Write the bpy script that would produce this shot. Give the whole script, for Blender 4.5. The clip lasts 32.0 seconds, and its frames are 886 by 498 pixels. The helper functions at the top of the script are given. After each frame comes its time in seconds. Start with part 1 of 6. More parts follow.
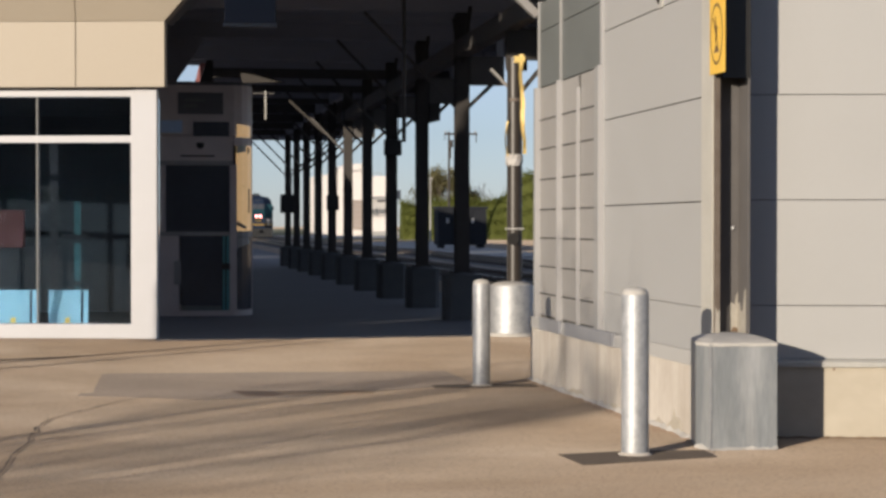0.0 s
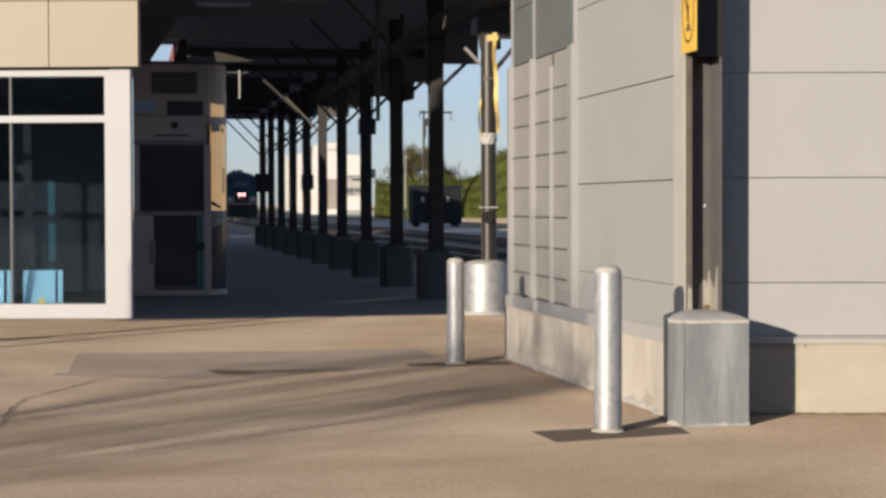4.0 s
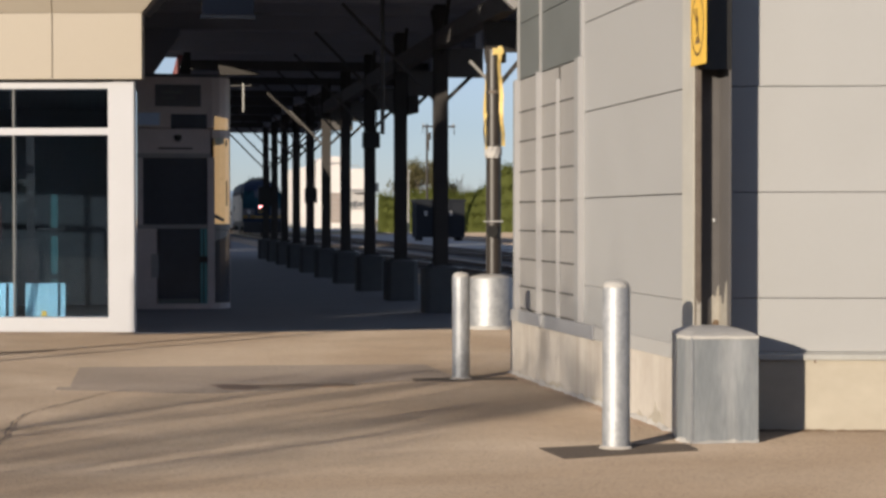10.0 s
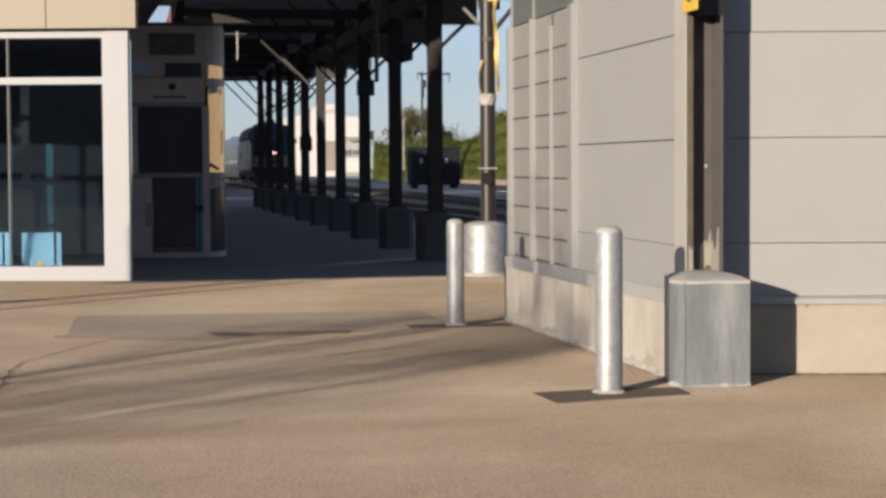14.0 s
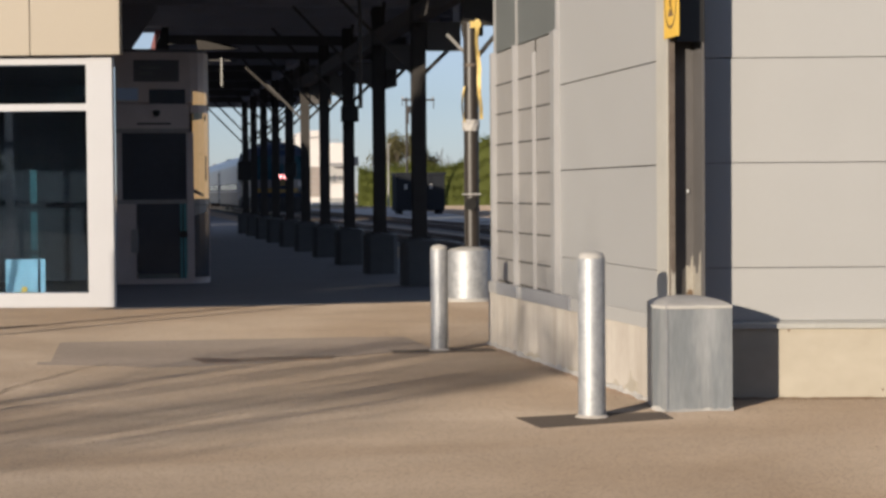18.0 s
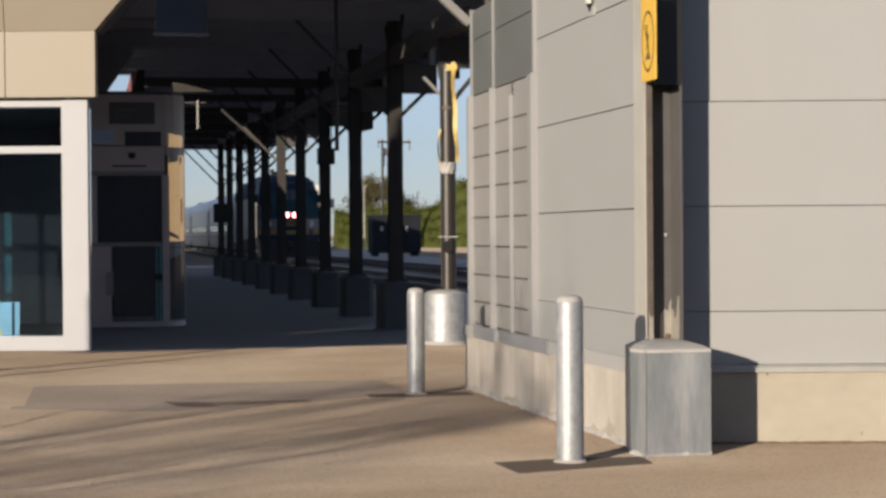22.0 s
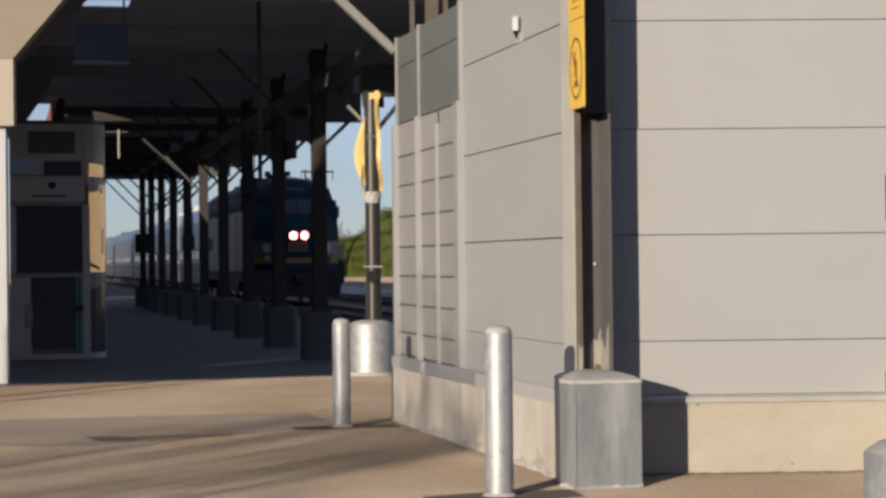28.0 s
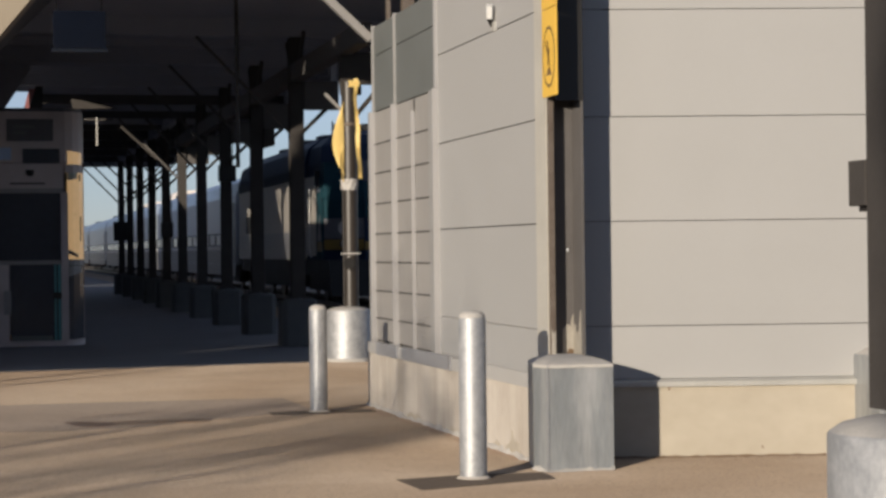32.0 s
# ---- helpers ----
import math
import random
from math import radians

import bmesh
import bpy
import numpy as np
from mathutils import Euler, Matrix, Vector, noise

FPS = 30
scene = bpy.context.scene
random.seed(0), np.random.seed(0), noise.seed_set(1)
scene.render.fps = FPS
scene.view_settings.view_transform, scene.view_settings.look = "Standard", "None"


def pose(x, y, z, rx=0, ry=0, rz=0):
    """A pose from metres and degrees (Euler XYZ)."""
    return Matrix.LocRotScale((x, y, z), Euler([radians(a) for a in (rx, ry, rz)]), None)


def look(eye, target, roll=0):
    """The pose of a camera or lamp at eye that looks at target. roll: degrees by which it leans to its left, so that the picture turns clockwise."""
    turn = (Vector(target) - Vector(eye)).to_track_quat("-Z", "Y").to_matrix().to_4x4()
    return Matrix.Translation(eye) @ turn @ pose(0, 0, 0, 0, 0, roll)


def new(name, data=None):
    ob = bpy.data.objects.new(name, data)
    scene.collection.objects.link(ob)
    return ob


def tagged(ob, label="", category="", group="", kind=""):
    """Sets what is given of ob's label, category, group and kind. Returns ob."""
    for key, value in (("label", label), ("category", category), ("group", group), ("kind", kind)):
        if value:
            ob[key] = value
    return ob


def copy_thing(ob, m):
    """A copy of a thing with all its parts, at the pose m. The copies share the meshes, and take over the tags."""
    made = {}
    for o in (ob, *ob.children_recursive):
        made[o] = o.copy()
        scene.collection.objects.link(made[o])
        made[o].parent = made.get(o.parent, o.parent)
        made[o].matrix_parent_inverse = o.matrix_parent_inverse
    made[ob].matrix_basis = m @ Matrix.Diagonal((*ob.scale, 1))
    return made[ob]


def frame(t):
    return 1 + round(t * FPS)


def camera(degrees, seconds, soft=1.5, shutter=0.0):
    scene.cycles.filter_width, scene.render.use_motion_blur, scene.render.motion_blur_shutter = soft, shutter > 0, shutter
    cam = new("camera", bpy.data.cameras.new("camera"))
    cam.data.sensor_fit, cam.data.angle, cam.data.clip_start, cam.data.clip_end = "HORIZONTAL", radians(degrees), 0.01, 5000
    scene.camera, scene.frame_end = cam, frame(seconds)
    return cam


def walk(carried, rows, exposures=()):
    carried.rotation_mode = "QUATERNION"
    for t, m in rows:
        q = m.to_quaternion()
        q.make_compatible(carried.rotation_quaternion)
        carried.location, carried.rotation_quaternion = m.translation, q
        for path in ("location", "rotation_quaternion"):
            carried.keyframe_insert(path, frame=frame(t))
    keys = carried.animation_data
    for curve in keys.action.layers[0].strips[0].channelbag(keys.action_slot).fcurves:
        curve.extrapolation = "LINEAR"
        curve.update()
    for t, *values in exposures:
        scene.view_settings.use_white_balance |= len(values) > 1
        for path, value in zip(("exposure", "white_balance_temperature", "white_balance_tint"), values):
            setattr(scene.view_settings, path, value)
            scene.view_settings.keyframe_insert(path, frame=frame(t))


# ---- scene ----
cam = camera(26.73, 32.0, soft=3.0)
ROWS = [
    (0, -0.009, -0.032, 1.548, 89.295, -0.021, -8.656),
    (0.5, -0.004, -0.043, 1.545, 89.161, 0.011, -8.831),
    (1, -0.004, -0.059, 1.549, 89.139, 0.007, -8.9),
    (1.5, -0.011, -0.083, 1.548, 89.117, 0.053, -8.952),
    (2, -0.013, -0.101, 1.545, 89.014, 0.079, -9.042),
    (2.5, -0.01, -0.1, 1.549, 88.901, 0.105, -9.176),
    (3, -0.009, -0.094, 1.546, 88.724, 0.147, -9.346),
    (3.5, -0.008, -0.087, 1.551, 88.62, 0.183, -9.434),
    (5.5, -0.001, -0.086, 1.545, 88.822, 0.113, -9.268),
    (6, -0.007, -0.093, 1.548, 88.934, 0.06, -9.225),
    (6.5, -0.005, -0.086, 1.547, 89.079, 0.092, -9.166),
    (7, -0.006, -0.095, 1.547, 89.101, 0.07, -9.15),
    (7.5, -0.007, -0.097, 1.546, 89.122, 0.053, -9.145),
    (8, -0.012, -0.087, 1.549, 89.198, 0.051, -9.13),
    (8.5, -0.007, -0.057, 1.548, 89.263, 0.036, -9.149),
    (9, -0.001, -0.013, 1.554, 89.27, 0.04, -9.188),
    (9.5, -0.007, 0.011, 1.554, 89.148, 0.079, -9.289),
    (10, -0.01, 0.05, 1.547, 89.069, 0.024, -9.334),
    (10.5, -0.011, 0.064, 1.556, 89.022, 0.102, -9.303),
    (11, -0.003, 0.125, 1.56, 88.682, 0.114, -9.295),
    (11.5, -0.009, 0.104, 1.558, 88.303, 0.164, -9.207),
    (12, -0.009, 0.065, 1.556, 87.758, 0.256, -9.256),
    (12.5, -0.01, 0.057, 1.549, 87.362, 0.295, -9.348),
    (13, -0.006, 0.011, 1.555, 87.173, 0.397, -9.446),
    (13.5, -0.008, -0.019, 1.552, 87.219, 0.346, -9.462),
    (14, -0.008, -0.032, 1.543, 87.461, 0.324, -9.469),
    (14.5, -0.002, -0.062, 1.551, 87.61, 0.367, -9.498),
    (15, -0.001, -0.071, 1.548, 87.819, 0.355, -9.533),
    (15.5, -0.008, -0.091, 1.548, 88.098, 0.333, -9.583),
    (17.5, -0.006, -0.085, 1.547, 88.195, 0.452, -9.909),
    (18, -0.003, -0.075, 1.544, 88.246, 0.451, -9.937),
    (18.5, -0.002, -0.038, 1.546, 88.2, 0.458, -10.017),
    (19, -0.009, -0.02, 1.55, 88.159, 0.475, -10.104),
    (19.5, -0.004, 0.022, 1.551, 88.252, 0.491, -10.057),
    (20, -0.004, 0.04, 1.548, 88.238, 0.422, -10.024),
    (20.5, -0.002, 0.053, 1.554, 88.714, 0.395, -10.036),
    (21, -0.002, 0.029, 1.554, 89.202, 0.397, -10.16),
    (21.5, -0.004, 0.014, 1.544, 89.421, 0.343, -10.446),
    (22, -0.002, -0.01, 1.554, 89.531, 0.438, -10.68),
    (22.5, -0.005, -0.013, 1.552, 89.614, 0.44, -10.769),
    (23, -0.001, -0.029, 1.548, 89.734, 0.387, -10.653),
    (23.5, -0.003, -0.043, 1.545, 89.867, 0.39, -10.584),
    (24, -0.004, -0.047, 1.551, 89.837, 0.412, -10.612),
    (24.5, -0.006, -0.052, 1.551, 89.923, 0.396, -10.635),
    (26.5, -0.004, 0.032, 1.554, 90.035, 0.441, -10.869),
    (27, -0.004, 0.099, 1.557, 89.985, 0.433, -11.102),
    (27.5, 0, 0.15, 1.558, 89.953, 0.512, -11.714),
    (28, 0.017, 0.204, 1.557, 90.415, 0.635, -13.035),
    (28.5, 0.002, 0.17, 1.55, 90.487, 0.61, -13.741),
    (29, 0.018, 0.153, 1.554, 89.958, 0.642, -13.793),
    (29.5, 0.011, 0.107, 1.554, 89.854, 0.588, -13.805),
    (30, 0.012, 0.073, 1.553, 89.976, 0.632, -13.719),
    (30.5, 0.009, 0.072, 1.553, 90.028, 0.665, -13.547),
    (31, 0.008, 0.109, 1.556, 90.007, 0.688, -13.543),
    (31.5, 0.011, 0.145, 1.559, 90.079, 0.735, -13.683),
    (32, 0.016, 0.046, 1.545, 90.029, 0.695, -13.666),
]
walk(cam, [(t, pose(x, y, z, rx, ry, rz)) for t, x, y, z, rx, ry, rz in ROWS], exposures=[(0.0, 0.39), (20.0, 0.36), (27.0, 0.22), (32.0, 0.22)])

# ---- world and sun: a low sun from behind the camera's left ----
world = bpy.data.worlds.new("sky")
scene.world = world
world.use_nodes = True
wn = world.node_tree.nodes
sky = wn.new("ShaderNodeTexSky")
sky.sky_type = "NISHITA"
sky.sun_disc = False
sky.sun_elevation, sky.sun_rotation = radians(9.8), radians(222.5)
sky.air_density, sky.dust_density, sky.ozone_density = 1.0, 0.0, 4.5
wn["Background"].inputs["Strength"].default_value = 0.105
haze = wn.new("ShaderNodeHueSaturation")
haze.inputs["Saturation"].default_value = 0.46
tone = wn.new("ShaderNodeMix")
tone.data_type, tone.blend_type = "RGBA", "MULTIPLY"
tone.inputs["Factor"].default_value = 1.0
tone.inputs["B"].default_value = (0.87, 0.91, 1.05, 1)
world.node_tree.links.new(sky.outputs[0], haze.inputs["Color"])
world.node_tree.links.new(haze.outputs[0], tone.inputs["A"])
world.node_tree.links.new(tone.outputs["Result"], wn["Background"].inputs["Color"])
sun_data = bpy.data.lights.new("sun", "SUN")
sun_data.energy, sun_data.angle, sun_data.color = 4.6, radians(0.53), (1.0, 0.885, 0.73)
sun = new("sun", sun_data)
sun.matrix_world = look((-30, -30, 10), (-29, -28.91, 10 - 1.4793 * math.tan(radians(9.8))))


# ---- materials ----
def mat(name, base, rough=0.7, metal=0.0, dark=None, scale=6.0, fine=60.0, bump=0.1, spread=0.5, stretch=(1, 1, 1), vary=0.0, spec=0.5, diffuse=0.0):
    """Two scales of noise between base and a darker tone, with fine relief."""
    m = bpy.data.materials.new(name)
    m.use_nodes = True
    n, ln = m.node_tree.nodes, m.node_tree.links
    b = n["Principled BSDF"]
    b.inputs["Metallic"].default_value = metal
    b.inputs["Specular IOR Level"].default_value = spec
    b.inputs["Diffuse Roughness"].default_value = diffuse
    dark = dark or tuple(c * 0.72 for c in base)
    co = n.new("ShaderNodeTexCoord")
    mp = n.new("ShaderNodeMapping")
    mp.inputs["Scale"].default_value = stretch
    ln.new(co.outputs["Object"], mp.inputs["Vector"])
    big, small = n.new("ShaderNodeTexNoise"), n.new("ShaderNodeTexNoise")
    big.inputs["Scale"].default_value, big.inputs["Detail"].default_value, big.inputs["Roughness"].default_value = scale, 5, 0.6
    small.inputs["Scale"].default_value, small.inputs["Detail"].default_value = fine, 4
    for q in (big, small):
        ln.new(mp.outputs[0], q.inputs["Vector"])
    ramp = n.new("ShaderNodeValToRGB")
    ramp.color_ramp.elements[0].position, ramp.color_ramp.elements[1].position = 0.5 - spread / 2, 0.5 + spread / 2
    ramp.color_ramp.elements[0].color, ramp.color_ramp.elements[1].color = (*dark, 1), (*base, 1)
    mix = n.new("ShaderNodeMath")
    mix.operation = "MULTIPLY_ADD"
    mix.inputs[1].default_value = 0.35
    ln.new(small.outputs[0], mix.inputs[0])
    sc = n.new("ShaderNodeMath")
    sc.operation = "MULTIPLY"
    sc.inputs[1].default_value = 0.65
    ln.new(big.outputs[0], sc.inputs[0])
    ln.new(sc.outputs[0], mix.inputs[2])
    ln.new(mix.outputs[0], ramp.inputs[0])
    col = ramp.outputs[0]
    if vary:
        oi, hsv, mr = n.new("ShaderNodeObjectInfo"), n.new("ShaderNodeHueSaturation"), n.new("ShaderNodeMapRange")
        mr.inputs["To Min"].default_value, mr.inputs["To Max"].default_value = 1 - vary, 1 + vary
        ln.new(oi.outputs["Random"], mr.inputs["Value"])
        ln.new(mr.outputs[0], hsv.inputs["Value"])
        ln.new(col, hsv.inputs["Color"])
        col = hsv.outputs[0]
    ln.new(col, b.inputs["Base Color"])
    rr = n.new("ShaderNodeMapRange")
    rr.inputs["To Min"].default_value, rr.inputs["To Max"].default_value = max(0.02, rough - 0.08), min(1, rough + 0.08)
    ln.new(big.outputs[0], rr.inputs["Value"])
    ln.new(rr.outputs[0], b.inputs["Roughness"])
    if bump:
        bp = n.new("ShaderNodeBump")
        bp.inputs["Strength"].default_value, bp.inputs["Distance"].default_value = bump, 0.01
        ln.new(small.outputs[0], bp.inputs["Height"])
        ln.new(bp.outputs[0], b.inputs["Normal"])
    return m


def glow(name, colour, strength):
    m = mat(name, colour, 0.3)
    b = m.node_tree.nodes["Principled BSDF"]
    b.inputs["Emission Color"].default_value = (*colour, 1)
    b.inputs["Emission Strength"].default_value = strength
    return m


def asphalt(name, light, mid, stain):
    """Weathered asphalt: broad stains, blotches, and fine aggregate."""
    m = mat(name, light, 0.95, 0, mid, 0.9, 60, 0.7, 0.45, spec=0.2, diffuse=1.0)
    n, ln = m.node_tree.nodes, m.node_tree.links
    b = n["Principled BSDF"]
    old = b.inputs["Base Color"].links[0].from_socket
    co = n.new("ShaderNodeTexCoord")
    wide, grit = n.new("ShaderNodeTexNoise"), n.new("ShaderNodeTexVoronoi")
    wide.inputs["Scale"].default_value, wide.inputs["Detail"].default_value, wide.inputs["Distortion"].default_value = 0.22, 6, 0.8
    grit.inputs["Scale"].default_value = 42
    ln.new(co.outputs["Object"], wide.inputs["Vector"]), ln.new(co.outputs["Object"], grit.inputs["Vector"])
    ramp = n.new("ShaderNodeValToRGB")
    ramp.color_ramp.elements[0].position, ramp.color_ramp.elements[1].position = 0.36, 0.62
    ramp.color_ramp.elements[0].color, ramp.color_ramp.elements[1].color = (*stain, 1), (1, 1, 1, 1)
    ln.new(wide.outputs[0], ramp.inputs[0])
    mul = n.new("ShaderNodeMix")
    mul.data_type, mul.blend_type = "RGBA", "MULTIPLY"
    mul.inputs["Factor"].default_value = 1.0
    ln.new(old, mul.inputs["A"]), ln.new(ramp.outputs[0], mul.inputs["B"])
    spot = n.new("ShaderNodeValToRGB")
    spot.color_ramp.elements[0].position, spot.color_ramp.elements[1].position = 0.0, 0.5
    spot.color_ramp.elements[0].color, spot.color_ramp.elements[1].color = (0.60, 0.60, 0.60, 1), (1.12, 1.12, 1.12, 1)
    ln.new(grit.outputs["Distance"], spot.inputs[0])
    mul2 = n.new("ShaderNodeMix")
    mul2.data_type, mul2.blend_type = "RGBA", "MULTIPLY"
    mul2.inputs["Factor"].default_value = 1.0
    ln.new(mul.outputs["Result"], mul2.inputs["A"]), ln.new(spot.outputs[0], mul2.inputs["B"])
    ln.new(mul2.outputs["Result"], b.inputs["Base Color"])
    return m


def drips(m, scale, stain, lo, hi):
    """Vertical water marks over a material: noise drawn out along the height."""
    n, ln = m.node_tree.nodes, m.node_tree.links
    b = n["Principled BSDF"]
    old = b.inputs["Base Color"].links[0].from_socket
    co, mp, tex, ramp, mul = n.new("ShaderNodeTexCoord"), n.new("ShaderNodeMapping"), n.new("ShaderNodeTexNoise"), n.new("ShaderNodeValToRGB"), n.new("ShaderNodeMix")
    mp.inputs["Scale"].default_value = (1, 1, 0.10)
    tex.inputs["Scale"].default_value, tex.inputs["Detail"].default_value, tex.inputs["Roughness"].default_value, tex.inputs["Distortion"].default_value = scale, 5, 0.62, 0.3
    ramp.color_ramp.elements[0].position, ramp.color_ramp.elements[1].position = lo, hi
    ramp.color_ramp.elements[0].color, ramp.color_ramp.elements[1].color = (*stain, 1), (1.06, 1.05, 1.04, 1)
    mul.data_type, mul.blend_type = "RGBA", "MULTIPLY"
    mul.inputs["Factor"].default_value = 1.0
    ln.new(co.outputs["Object"], mp.inputs["Vector"]), ln.new(mp.outputs[0], tex.inputs["Vector"]), ln.new(tex.outputs[0], ramp.inputs[0])
    ln.new(old, mul.inputs["A"]), ln.new(ramp.outputs[0], mul.inputs["B"])
    ln.new(mul.outputs["Result"], b.inputs["Base Color"])
    return m


def foliage(name, base, dark):
    """Leaves that let some light through."""
    m = mat(name, base, 0.7, 0, dark, 0.35, 3, 0.0, 0.5, spec=0.2)
    n, ln = m.node_tree.nodes, m.node_tree.links
    b = n["Principled BSDF"]
    tr, mx = n.new("ShaderNodeBsdfTranslucent"), n.new("ShaderNodeMixShader")
    mx.inputs[0].default_value = 0.55
    ln.new(b.inputs["Base Color"].links[0].from_socket, tr.inputs["Color"])
    ln.new(b.outputs[0], mx.inputs[1]), ln.new(tr.outputs[0], mx.inputs[2])
    ln.new(mx.outputs[0], n["Material Output"].inputs["Surface"])
    return m


def glass(name, tint, rough=0.02):
    m = bpy.data.materials.new(name)
    m.use_nodes = True
    b = m.node_tree.nodes["Principled BSDF"]
    b.inputs["Base Color"].default_value = (*tint, 1)
    b.inputs["Roughness"].default_value = rough
    b.inputs["Transmission Weight"].default_value = 1.0
    b.inputs["IOR"].default_value = 1.45
    return m


